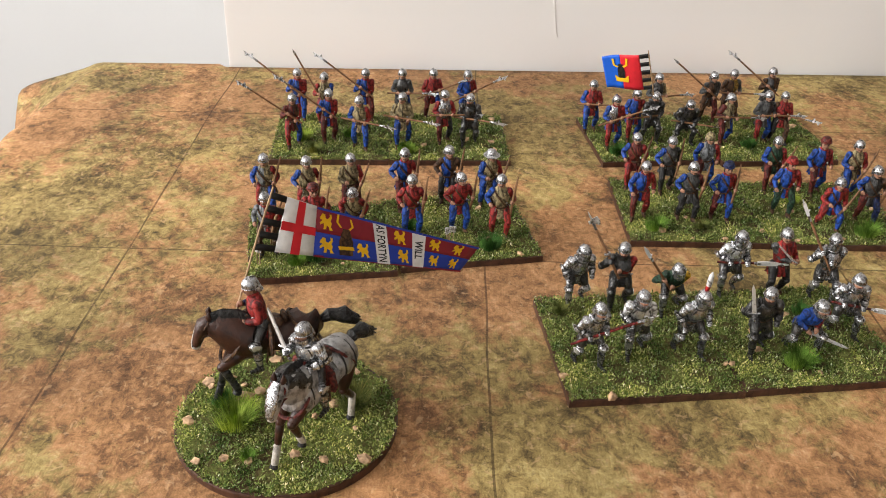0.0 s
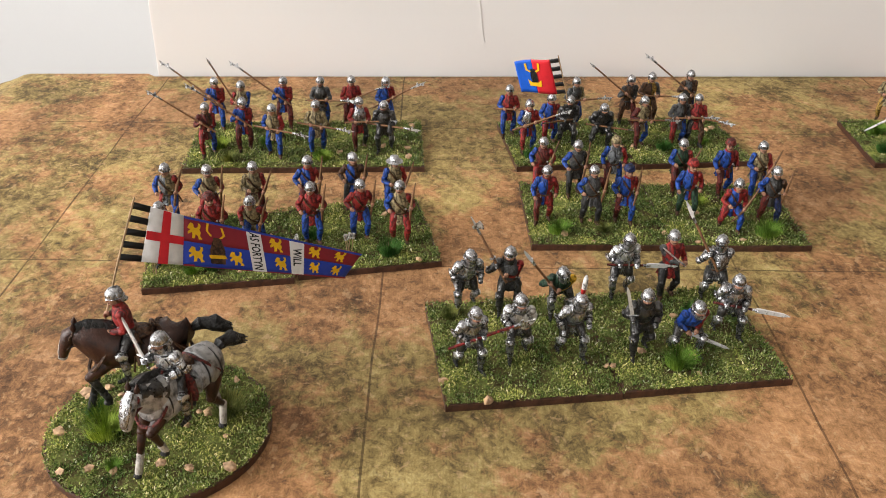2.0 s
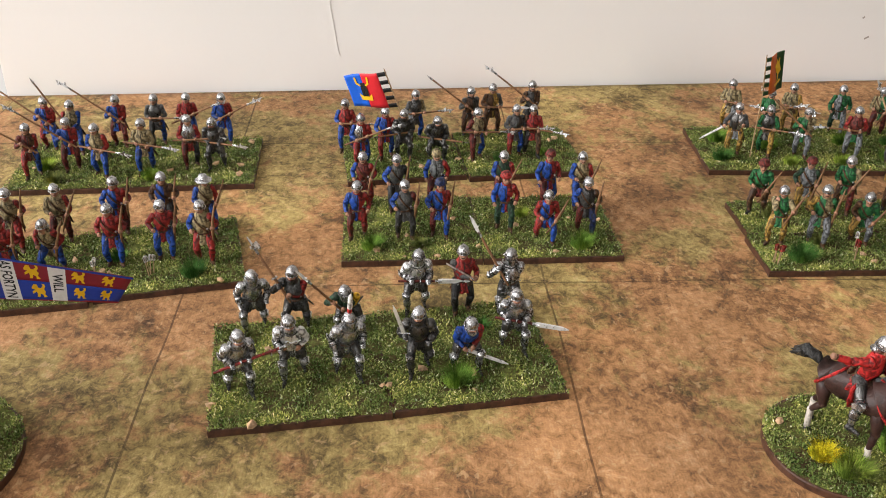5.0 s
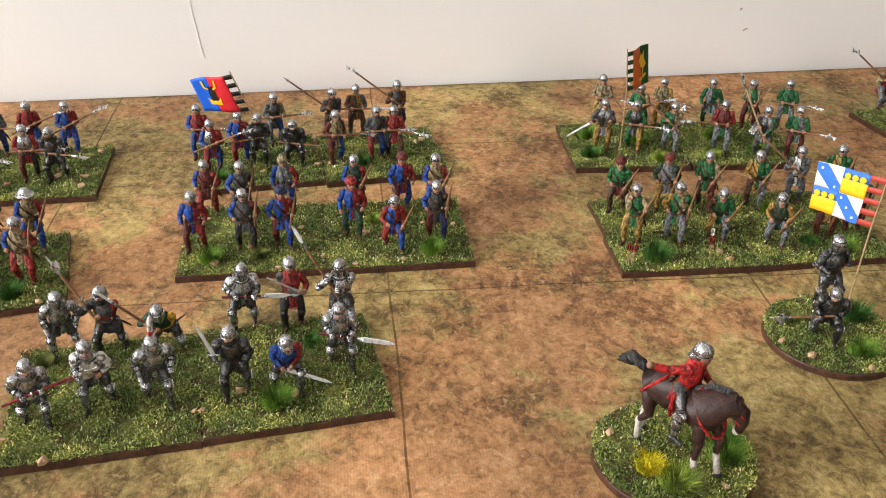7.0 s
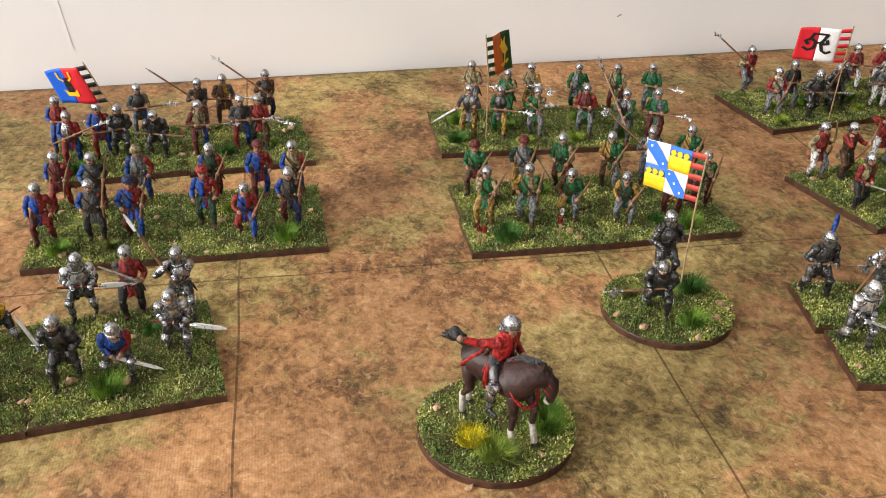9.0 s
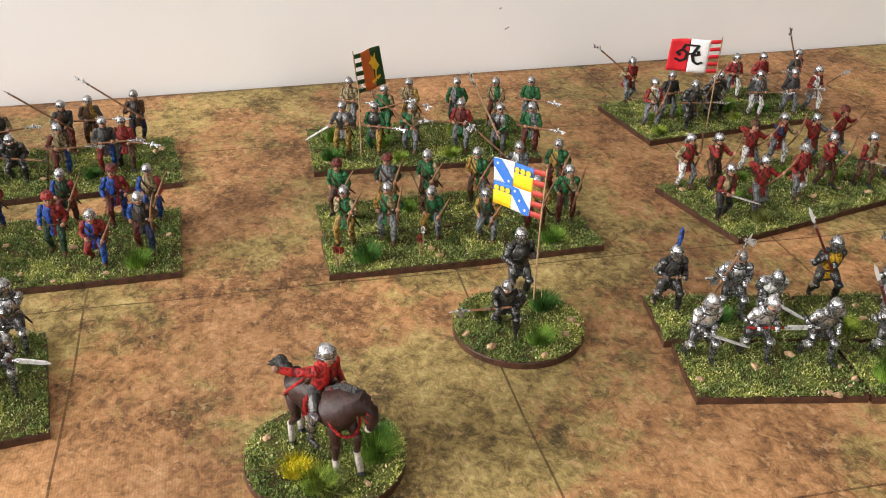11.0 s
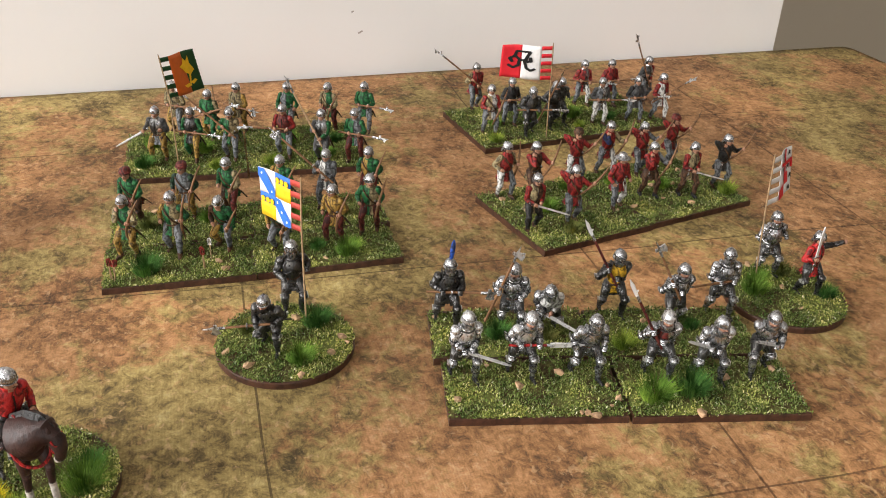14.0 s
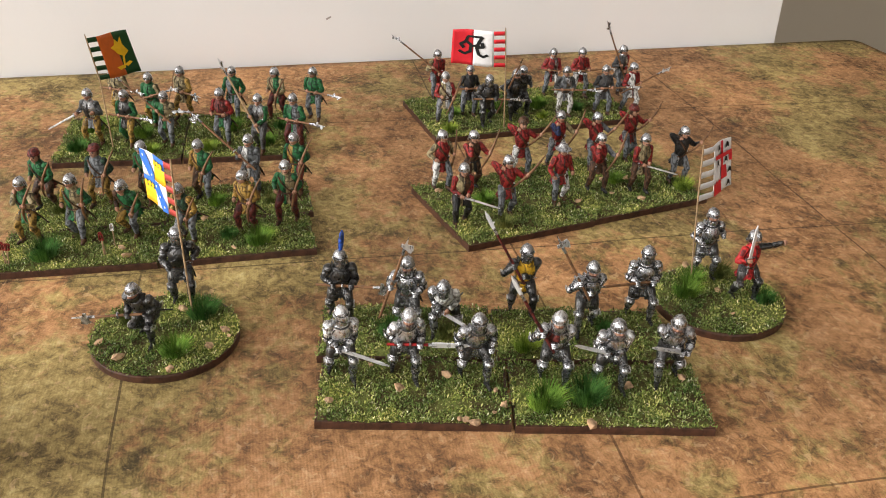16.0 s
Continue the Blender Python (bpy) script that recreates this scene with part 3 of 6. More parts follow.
GRASSY = "square gaming stand with green flock and grass tufts on the mat"
STONY = "square gaming stand with green flock and pale pebbles on the mat"
BASES = [
    # seed, front corner, turn, width, depth, tufts, pebbles
    (1, (0.0560, 0.4790), 0.0, 61, 61, [("dry", 22, 9, 1.0), ("lime", 15, 25, 1.0), ("green", 40, 30, 0.8)], 2),
    (2, (0.1175, 0.4790), 0.0, 62, 61, [("green", 8, 11, 1.0), ("lime", 10, 8, 0.8)], 8),
    (3, (0.0615, 0.3650), 6.6, 61, 60, [("deep", 28, 12, 1.1), ("green", 20, 10, 1.0), ("dry", 8, 40, 1.0)], 2),
    (4, (0.1235, 0.3745), 9.0, 61, 60, [("deep", 40, 10, 1.1), ("deep", 9, 30, 0.9)], 7),
    (5, (0.1800, 0.2890), 4.2, 62, 62, [("dry", 8, 52, 0.8)], 4),
    (6, (0.2422, 0.2940), 5.2, 62, 61, [("green", 24, 12, 1.2), ("deep", 40, 44, 0.8)], 6),
    (7, (0.2240, 0.3970), -2.0, 62, 62, [("green", 13, 11, 1.2), ("dry", 34, 13, 0.7)], 8),
    (8, (0.2865, 0.3945), -1.5, 63, 61, [("green", 45, 9, 1.2), ("lime", 22, 40, 0.7)], 5),
    (9, (0.2275, 0.4780), 4.0, 62, 60, [("deep", 10, 10, 1.0)], 4),
    (10, (0.2905, 0.4795), 3.0, 63, 61, [("deep", 20, 18, 0.9), ("green", 44, 24, 0.7)], 4),
    (11, (0.4190, 0.4795), -5.0, 61, 60, [("lime", 46, 8, 1.0), ("deep", 10, 14, 1.1), ("green", 14, 40, 1.2), ("green", 40, 30, 1.2)], 0),
    (12, (0.4810, 0.4745), -5.0, 61, 60, [("lime", 12, 9, 1.1), ("green", 40, 14, 1.2), ("green", 22, 36, 1.2), ("deep", 48, 36, 1.0)], 0),
    (13, (0.4090, 0.3750), -3.0, 61, 33, [("deep", 17, 10, 1.3), ("dry", 30, 24, 0.8)], 2),
    (14, (0.4705, 0.3718), -0.5, 63, 33, [("green", 40, 9, 1.2), ("deep", 28, 16, 0.8)], 4),
    (15, (0.4125, 0.4090), -2.5, 61, 33, [("dry", 16, 16, 1.0), ("green", 42, 18, 1.0)], 1),
    (16, (0.4745, 0.4062), -1.0, 62, 33, [("green", 20, 14, 0.9), ("dry", 44, 12, 0.8)], 1),
    (17, (0.6110, 0.4770), 5.0, 61, 60, [("lime", 10, 8, 1.0), ("green", 44, 30, 1.2), ("green", 20, 30, 0.9)], 0),
    (18, (0.6725, 0.4825), 5.0, 61, 60, [("green", 10, 30, 1.2), ("deep", 30, 20, 1.0), ("lime", 6, 14, 0.8)], 0),
    (19, (0.5960, 0.3610), 10.5, 63, 61, [("dry", 22, 10, 1.1), ("green", 24, 34, 1.2), ("green", 46, 50, 0.9)], 3),
    (20, (0.6585, 0.3735), 10.5, 63, 61, [("lime", 57, 12, 1.2), ("green", 8, 44, 1.0), ("green", 30, 30, 0.9)], 6),
    (21, (0.5180, 0.2620), -13.5, 61.5, 33, [], 10),
    (22, (0.5790, 0.2468), -13.5, 63, 33, [("green", 10, 10, 1.35), ("deep", 24, 13, 1.35)], 4),
    (23, (0.5235, 0.2960), -13.0, 61, 32, [("deep", 25, 14, 1.2), ("dry", 44, 12, 0.9)], 2),
    (24, (0.5840, 0.2815), -13.0, 62, 32, [("lime", 10, 6, 1.0), ("deep", 40, 18, 0.8)], 3),
]
for seed, at, turn, w, d, tufts, stones in BASES:
    base_thing("gaming_stand", seed, at, turn, STONY if stones > 4 else GRASSY, w, d, 0, tufts, stones)
base_thing("round_gaming_stand", 31, (0.0865, 0.2825), 0.0, "large round flocked stand with pebbles carrying two mounted miniatures", r=35.8, tufts=[("lime", -16, -4, 1.45), ("dry", 21, 5, 1.25), ("deep", -22, 6, 0.9), ("green", -10, -20, 0.6)], pebbles=26)
base_thing("round_gaming_stand", 32, (0.3885, 0.2665), 0.0, "round flocked stand with a yellow flowering tuft and grass", r=25.6, tufts=[("flower", -10.5, -6.0, 0.95), ("lime", -5, -14, 1.35), ("dry", -2, -16, 1.0), ("green", 15, -5, 1.3), ("deep", 17, 2, 1.1)], pebbles=2)
base_thing("round_gaming_stand", 33, (0.4735, 0.3210), 0.0, "round flocked stand with pebbles carrying two knights", r=25.6, tufts=[("deep", 13, 8, 1.4), ("green", 3, -14, 1.3), ("dry", -13, 10, 0.8)], pebbles=8)
base_thing("round_gaming_stand", 34, (0.6800, 0.3020), 0.0, "round flocked stand with tall grass tufts carrying two knights", r=25.0, tufts=[("green", -12, 5, 1.35), ("green", -5, 13, 1.1), ("deep", 16, -6, 0.9), ("dry", 8, 15, 1.0)], pebbles=3)


# ---- painted miniatures: each one a single mesh, cast and painted in one piece ----
BILL_HEAD = [(0, -0.45), (1.4, -0.5), (2.3, -1.6), (2.9, -1.5), (2.8, -0.45), (4.2, -0.35), (7.2, 0.0), (5.6, 0.7), (5.2, 1.7), (4.5, 1.6), (4.2, 0.8), (1.4, 0.7), (0, 0.45)]
AXE_HEAD = [(0, -0.4), (0.6, -0.5), (0.5, -1.6), (1.7, -1.5), (1.7, -0.5), (2.4, -0.4), (2.5, -0.3), (5.6, 0.0), (2.5, 0.4), (2.4, 0.5), (3.0, 2.5), (1.2, 2.9), (-0.5, 2.4), (0.4, 0.5), (0, 0.4)]
GLAIVE = [(0, -0.45), (1.5, -0.6), (5.0, -0.5), (7.5, 0.1), (5.2, 0.75), (2.6, 0.65), (2.4, 1.3), (1.8, 0.6), (0, 0.45)]

LONG_BLADE = [(-1.0, -0.8), (0.6, -0.95), (8.5, -0.7), (11.0, 0.1), (8.5, 0.8), (0.6, 0.95), (-1.0, 0.8)]


def polearm(b, grip, along, fore, aft, head, shaft="wood"):
    grip, along = Vector(grip), Vector(along).normalized()
    tip, butt = grip + along * fore, grip - along * aft
    b.tube([butt, grip, tip], [0.46, 0.54, 0.46], shaft, 7)
    if head in ("axe", "long_blade"):
        b.tube([grip + along * 3.0, grip + along * 3.1, grip + along * 3.5, grip + along * 3.6], [0.5, 1.25, 1.25, 0.5], "steel", 10)
    if head == "pike":
        b.tube([tip - along * 0.3, tip + along * 1.0, tip + along * 3.8], [0.5, 0.62, 0.06], "steel", 6, 0.5)
    else:
        across = Vector((0.25, -0.35, -1.0)) if abs(along.z) < 0.8 else Vector((1, -0.3, 0))
        b.slab({"bill": BILL_HEAD, "axe": AXE_HEAD, "glaive": GLAIVE, "long_blade": LONG_BLADE}[head], tip, along, across, 0.55, "blade" if head in ("glaive", "long_blade") else "bright")
        b.tube([tip - along * 2.2, tip + along * 0.4], [0.52, 0.58], "steel", 6)


def sword(b, grip, along, long=15.0):
    grip, along = Vector(grip), Vector(along).normalized()
    side = along.cross(Vector((0.2, 0.1, 1.0))) if abs(along.z) < 0.9 else Vector((1, 0, 0))
    b.tube([grip - along * 2.4, grip + along * 1.0], [0.36, 0.36], "brown", 6)
    b.ball(grip - along * 2.6, 0.6, "steel", 6, 4)
    b.tube([grip + along * 1.2 - side.normalized() * 2.1, grip + along * 1.1, grip + along * 1.2 + side.normalized() * 2.1], [0.3, 0.34, 0.3], "steel", 5)
    b.slab([(1.3, -0.66), (long - 2.2, -0.52), (long, 0.0), (long - 2.2, 0.52), (1.3, 0.66)], grip, along, side, 0.46, "blade")


def bow(b, grip, along, bend, half=10.8):
    grip, along, bend = Vector(grip), Vector(along).normalized(), Vector(bend).normalized()
    pts = [grip + along * half * s + bend * (half * 0.27) * (s * s) for s in (-1, -0.7, -0.35, 0, 0.35, 0.7, 1)]
    b.tube(pts, [0.24, 0.46, 0.58, 0.66, 0.58, 0.46, 0.24], "old_wood", 7)


def elbow(a, c, upper, fore, pole):
    """The joint between a and c for two bones, bent towards pole; and the end, kept in reach."""
    a, c = Vector(a), Vector(c)
    d = c - a
    reach = min(d.length, (upper + fore) * 0.985)
    c = a + d.normalized() * reach
    x = (upper * upper - fore * fore + reach * reach) / (2 * reach)
    h = math.sqrt(max(0.0, upper * upper - x * x))
    u = d.normalized()
    p = Vector(pole) - u * Vector(pole).dot(u)
    return a + u * x + p.normalized() * h, c


# right and left grips over the hip, weapon, its direction, fore and aft lengths
STANCES = {
    "shoulder_high": ((-3.2, -3.4, 4.6), (-0.2, -4.2, 0.6), "pole", (-0.50, 0.10, 0.86), 24, 9),
    "shoulder_back": ((-3.4, -3.0, 6.0), (0.4, -4.4, 2.0), "pole", (-0.72, 0.25, 0.62), 24, 9),
    "level_right": ((-2.6, -3.2, 2.6), (3.4, -5.0, 3.4), "pole", (0.95, -0.24, 0.08), 16, 6),
    "level_low": ((-2.8, -3.2, 3.2), (3.0, -5.2, 2.4), "pole", (0.95, -0.26, 0.02), 16, 7),
    "rise_right": ((-2.6, -3.6, 2.0), (2.8, -4.4, 4.4), "pole", (0.88, -0.16, 0.42), 19, 7),
    "level_left": ((-3.2, -5.0, 3.6), (2.6, -3.4, 2.6), "pole", (-0.93, -0.30, 0.14), 13, 8),
    "charge": ((-3.2, -2.4, 3.0), (1.2, -5.6, 3.2), "pole", (0.55, -0.82, 0.06), 20, 9),
    "upright": ((-5.4, -3.0, 4.6), (2.8, -3.2, 2.2), "pole", (-0.06, 0.02, 1.0), 17, 15),
    "overhead": ((-4.6, -2.6, 8.6), (-1.0, -4.0, 5.2), "pole", (-0.56, 0.25, 0.80), 16, 8),
    "sword_low": ((-1.6, -4.8, 1.8), (1.2, -4.9, 2.2), "sword", (0.90, -0.38, -0.22), 17, 0),
    "sword_up": ((-4.6, -4.0, 6.0), (3.6, -4.4, 3.0), "sword", (-0.25, 0.10, 0.95), 15, 0),
    "sword_cross": ((-2.8, -4.6, 5.0), (0.0, -5.0, 4.0), "sword", (-0.72, -0.20, 0.62), 16, 0),
    "sword_side": ((-6.2, -3.0, 2.6), (3.4, -4.4, 4.8), "sword", (-0.75, -0.5, -0.35), 15, 0),
    "sword_slant": ((2.6, -4.8, 3.6), (4.4, -4.2, 3.0), "sword", (-0.66, -0.32, 0.68), 17, 0),
    "captain": ((-4.2, -3.8, 5.2), (13.0, -3.4, 9.4), "sword", (0.02, 0.05, 1.0), 15, 0),
    "bow_rest": ((-4.2, -2.6, 2.2), (4.8, -3.4, 4.0), "bow", (0.10, 0.0, 1.0), 13, 0),
    "bow_slung": ((-4.4, -2.6, 1.4), (4.0, -3.4, 2.4), "bow", (0.24, 0.35, 0.90), 13, 0),
    "bow_draw": ((-2.0, -1.6, 9.2), (5.6, -7.0, 7.0), "bow", (0.36, 0.0, 0.93), 13, 0),
    "bow_aim": ((-2.6, -0.6, 9.8), (7.6, -4.8, 8.0), "bow", (0.62, -0.1, 0.78), 13, 0),
    "bow_low": ((-2.8, -4.6, 3.2), (3.6, -5.6, 2.4), "bow", (0.38, 0.08, 0.92), 13, 0),
    "swagger": ((-4.8, -3.6, 0.2), (4.6, -3.4, 1.2), "none", (0, 0, 1), 0, 0),
    "banner": ((-3.6, -4.0, 2.0), (5.0, -2.0, 4.2), "none", (0, 0, 1), 0, 0),
    "captain_ride": ((-11.0, 7.4, 7.0), (3.6, -4.6, 2.6), "none", (0, 0, 1), 0, 0),
    "rein": ((-4.6, -4.2, 4.6), (2.2, -5.2, 2.6), "none", (0, 0, 1), 0, 0),
}


def lames(b, start, end, r0, r1, count, mat, seg=12, flare=0.14, flat=1.0):
    """Lapped plates along a line, each flaring, over a black core that gives the dark-washed recesses between them."""
    start, end = Vector(start), Vector(end)
    b.tube([start, end], [r0 * 0.95, r1 * 0.95], "black", seg, flat)
    for i in range(count):
        r = r0 + (r1 - r0) * i / max(1, count - 1)
        p = [start.lerp(end, (i + k) / count) for k in (0.0, 0.1, 0.70, 0.76)]
        b.tube(p, [r * 0.9, r * 1.01, r * (1 + flare), r * 0.92], mat, seg, flat)


def cuff(b, at, along, r, mat="black", wide=0.22):
    along = Vector(along).normalized() * wide
    at = Vector(at)
    b.tube([at - along, at - along * 0.9, at + along * 0.9, at + along], [r * 0.8, r, r, r * 0.8], mat, 12)


def shell(b, levels, mat, mat_left=None, seg=20, keel=0.0, peak=0.0):
    """A stack with a keel down its front and a pointed upper edge there."""
    loops = []
    for i, (z, cx, cy, rx, ry) in enumerate(levels):
        loop = []
        for j in range(seg):
            a = 2 * math.pi * j / seg
            x, y = math.cos(a), math.sin(a)
            front = max(0.0, -y) ** 6
            loop.append((cx + rx * x, cy + ry * y * (1 + keel * front), z + (peak * max(0.0, 1 - abs(x) * 1.4) if y < 0 and i >= len(levels) - 2 else 0.0)))
        loops.append(loop)
    b.rings(loops, mat, mat_left)


def helmet(b, kind, metal):
    """Over a head whose centre is the origin of b.M; the face looks along -y."""
    if kind == "cap":
        b.stack([(0.7, 0, 0.3, 2.3, 2.5), (1.0, 0, 0.35, 2.85, 2.95), (1.6, 0, 0.4, 2.8, 2.9), (1.75, 0, 0.45, 2.4, 2.5), (2.7, 0.1, 0.6, 2.35, 2.4), (3.4, 0.3, 0.8, 1.2, 1.3)], metal, None, 14)
        return
    if kind == "kettle":
        b.stack([(0.45, 0, 0.1, 3.9, 4.1), (0.65, 0, 0.1, 3.9, 4.1), (1.35, 0, 0.2, 2.45, 2.6), (1.75, 0, 0.2, 2.5, 2.65), (1.85, 0, 0.2, 2.3, 2.45), (2.8, 0, 0.2, 1.9, 2.1), (3.4, 0, 0.2, 0.7, 0.8)], metal, None, 18)
        return
    # skull with a turned rim, a comb, and a tail that sweeps out over the neck
    shell(b, [(0.10, 0, 0.5, 2.55, 2.75), (0.30, 0, 0.45, 2.70, 2.95), (0.42, 0, 0.4, 2.42, 2.7), (1.2, 0, 0.3, 2.42, 2.75), (2.1, 0, 0.3, 2.1, 2.45), (2.85, 0, 0.35, 1.4, 1.7), (3.2, 0, 0.4, 0.5, 0.7)], metal, None, 18, 0.06)
    b.stack([(0.36, 0, 0.42, 2.50, 2.78), (0.52, 0, 0.4, 2.50, 2.80)], "black", None, 16)
    b.slab([(-2.0, -0.5), (-1.2, 0.15), (0.4, 0.45), (1.7, 0.1), (2.3, -0.5)], (0, 0.3, 3.0), (0, 1, 0), (0, 0, 1), 0.32, metal)
    b.stack([(-1.55, 0, 2.35, 1.9, 1.75), (-1.35, 0, 2.25, 2.05, 1.85), (-0.6, 0, 1.5, 2.2, 1.75), (0.4, 0, 0.9, 2.3, 2.0)], metal, None, 14)
    if kind in ("visor", "plume"):
        shell(b, [(-2.7, 0, -0.1, 1.8, 1.9), (-1.6, 0, -0.5, 2.2, 2.4), (-0.35, 0, -0.45, 2.25, 2.45)], metal, None, 16, 0.16)
        b.stack([(-0.45, 0, -0.4, 2.2, 2.4), (0.20, 0, -0.3, 2.2, 2.4)], "black", None, 14)
        b.stack([(1.32, 0, -0.1, 2.5, 2.62), (1.45, 0, 0, 2.45, 2.6)], "black", None, 14)
        shell(b, [(0.12, 0, -0.35, 2.4, 2.6), (0.6, 0, -0.3, 2.55, 2.7), (1.3, 0, -0.2, 2.5, 2.6)], metal, None, 16, 0.16)
        for sx in (-1, 1):
            b.ball((sx * 2.5, -0.1, 0.7), (0.3, 0.5, 0.5), "bright", 7, 4)


def plated_leg(b, h, knee, ankle, sx, plate):
    thigh, shin = knee - h, ankle - knee
    b.limb(h, h.lerp(knee, 0.5), 1.95, 1.8, "mail", 10)
    # thigh and foot plates use the dull steel, painting in the shade on the legs
    b.tube([h.lerp(knee, 0.22), h.lerp(knee, 0.3), h.lerp(knee, 0.62), h.lerp(knee, 0.80)], [1.7, 2.0, 1.75, 1.4], "dull", 12)
    cuff(b, h.lerp(knee, 0.24), thigh, 2.02)
    b.tube([h.lerp(knee, 0.76), knee.lerp(ankle, 0.24)], [1.3, 1.25], "black", 8)
    lames(b, h.lerp(knee, 0.76), h.lerp(knee, 0.97), 1.35, 1.5, 2, plate)
    b.ball(knee + Vector((0, -0.4, 0)), (1.5, 1.65, 1.25), plate, 12, 7)
    lames(b, knee.lerp(ankle, 0.26), knee.lerp(ankle, 0.06), 1.25, 1.45, 2, plate)
    b.slab([(-1.4, -0.7), (1.2, -0.9), (1.6, 0.3), (0.2, 1.1), (-1.3, 0.7)], knee + Vector((sx * 1.45, 0.2, 0)), (0, 1, 0), (0, 0, 1), 0.4, "bright")
    back = Vector((0, 0.35, 0))
    b.tube([knee.lerp(ankle, 0.28), knee.lerp(ankle, 0.45) + back, knee.lerp(ankle, 0.75), knee.lerp(ankle, 0.93)], [1.25, 1.5, 1.1, 0.9], plate, 12)
    cuff(b, knee.lerp(ankle, 0.62) + back * 0.5, shin, 1.42, "black", 0.18)
    cuff(b, knee.lerp(ankle, 0.94), shin, 1.0)
    toe = ankle + Vector((sx * 0.6, -3.2, -1.1))
    lames(b, ankle + Vector((0, 0.9, -0.7)), toe, 1.05, 0.6, 4, "dull", 10, 0.1, 0.75)


def clothed_leg(b, h, knee, ankle, sx, kind):
    b.limb(h, knee, 2.0, 1.3, kind, 11, 1.12)
    b.ball(knee + Vector((0, -0.2, 0)), (1.35, 1.4, 1.3), kind, 10, 6)
    b.tube([knee, knee.lerp(ankle, 0.35) + Vector((0, 0.45, 0)), knee.lerp(ankle, 0.7), ankle], [1.25, 1.5, 1.1, 0.9], kind, 11)
    boot = "brown" if kind != "brown" else "black"
    toe = ankle + Vector((sx * 0.6, -3.0, -1.15))
    b.tube([ankle + Vector((0, 0.1, 1.0)), ankle + Vector((0, 0.1, 0.9)), ankle + Vector((0, 0, -0.2))], [0.95, 1.2, 1.1], boot, 9)
    b.tube([ankle + Vector((0, 0.9, -0.8)), ankle + Vector((0, -0.6, -0.7)), ankle.lerp(toe, 0.65) + Vector((0, 0, -0.25)), toe], [0.85, 1.1, 0.95, 0.35], boot, 9, 0.8)


def plated_arm(b, s, e, g, sx, plate, sleeve):
    upper, fore = e - s, g - e
    b.limb(s, e, 1.5, 1.15, "mail", 10)
    b.tube([s.lerp(e, 0.46), s.lerp(e, 0.52), s.lerp(e, 0.80)], [1.25, 1.45, 1.25], sleeve, 12)
    # shoulder plates lapping down the arm
    out = Vector((sx * 0.35, 0, 0.2))
    lames(b, s.lerp(e, 0.10) + out * 0.8, s.lerp(e, 0.56) + out * 0.3, 1.65, 1.35, 3, sleeve, 12, 0.08)
    b.ball(s + out, (1.75, 2.0, 1.4), sleeve, 14, 8)
    cuff(b, s + out * 0.6 + upper * 0.09, upper, 1.82, "black", 0.16)
    b.slab([(-1.5, -0.4), (1.5, -0.4), (1.3, 0.7), (0, 1.1), (-1.3, 0.7)], s + Vector((-sx * 0.9, 0, 1.6)), (0, 1, 0), (sx * -0.3, 0, 1), 0.35, plate)
    cuff(b, s.lerp(e, 0.82), upper, 1.4)
    b.ball(e, (1.35, 1.35, 1.25), plate, 12, 7)
    b.slab([(-1.2, -0.9), (1.2, -0.9), (1.5, 0.2), (0, 1.2), (-1.5, 0.2)], e + Vector((sx * 0.8, 0.6, 0)), (0, 1, 0), (0, 0, 1), 0.4, "bright")
    cuff(b, e.lerp(g, 0.22), fore, 1.35)
    b.tube([e.lerp(g, 0.22), e.lerp(g, 0.36), e.lerp(g, 0.62)], [1.1, 1.35, 1.0], plate, 12)
    cuff(b, e.lerp(g, 0.50), fore, 1.5, "black", 0.15)
    b.tube([e.lerp(g, 0.52), e.lerp(g, 0.56), e.lerp(g, 0.90)], [1.1, 1.5, 0.95], plate, 12)
    lames(b, g + Vector((-0.1, 0.2, 0.9)), g + Vector((0.1, -0.7, -0.9)), 1.0, 0.85, 3, plate, 9)


def clothed_arm(b, s, e, g, sx, kind):
    b.ball(s + Vector((sx * 0.05, 0, 0.1)), (1.55, 1.7, 1.5), kind, 12, 7)
    b.tube([s, s.lerp(e, 0.25), s.lerp(e, 0.6), s.lerp(e, 0.8), e], [1.35, 1.5, 1.2, 1.3, 1.05], kind, 12)
    b.tube([e - (g - e) * 0.12, e.lerp(g, 0.2), e.lerp(g, 0.5), e.lerp(g, 0.62), e.lerp(g, 0.85)], [0.75, 1.2, 1.0, 1.05, 0.8], kind, 12)
    b.tube([e.lerp(g, 0.80), e.lerp(g, 0.83), e.lerp(g, 0.90)], [0.8, 0.95, 0.85], "brown", 9)
    b.ball(g, (0.9, 0.95, 1.0), "skin", 9, 6)
    b.tube([g + Vector((-sx * 0.5, -0.6, 0.7)), g + Vector((-sx * 0.6, -0.95, 0)), g + Vector((-sx * 0.4, -0.6, -0.7))], [0.35, 0.42, 0.3], "skin", 6)


QUILTED = ("cream", "grey", "white", "ochre")


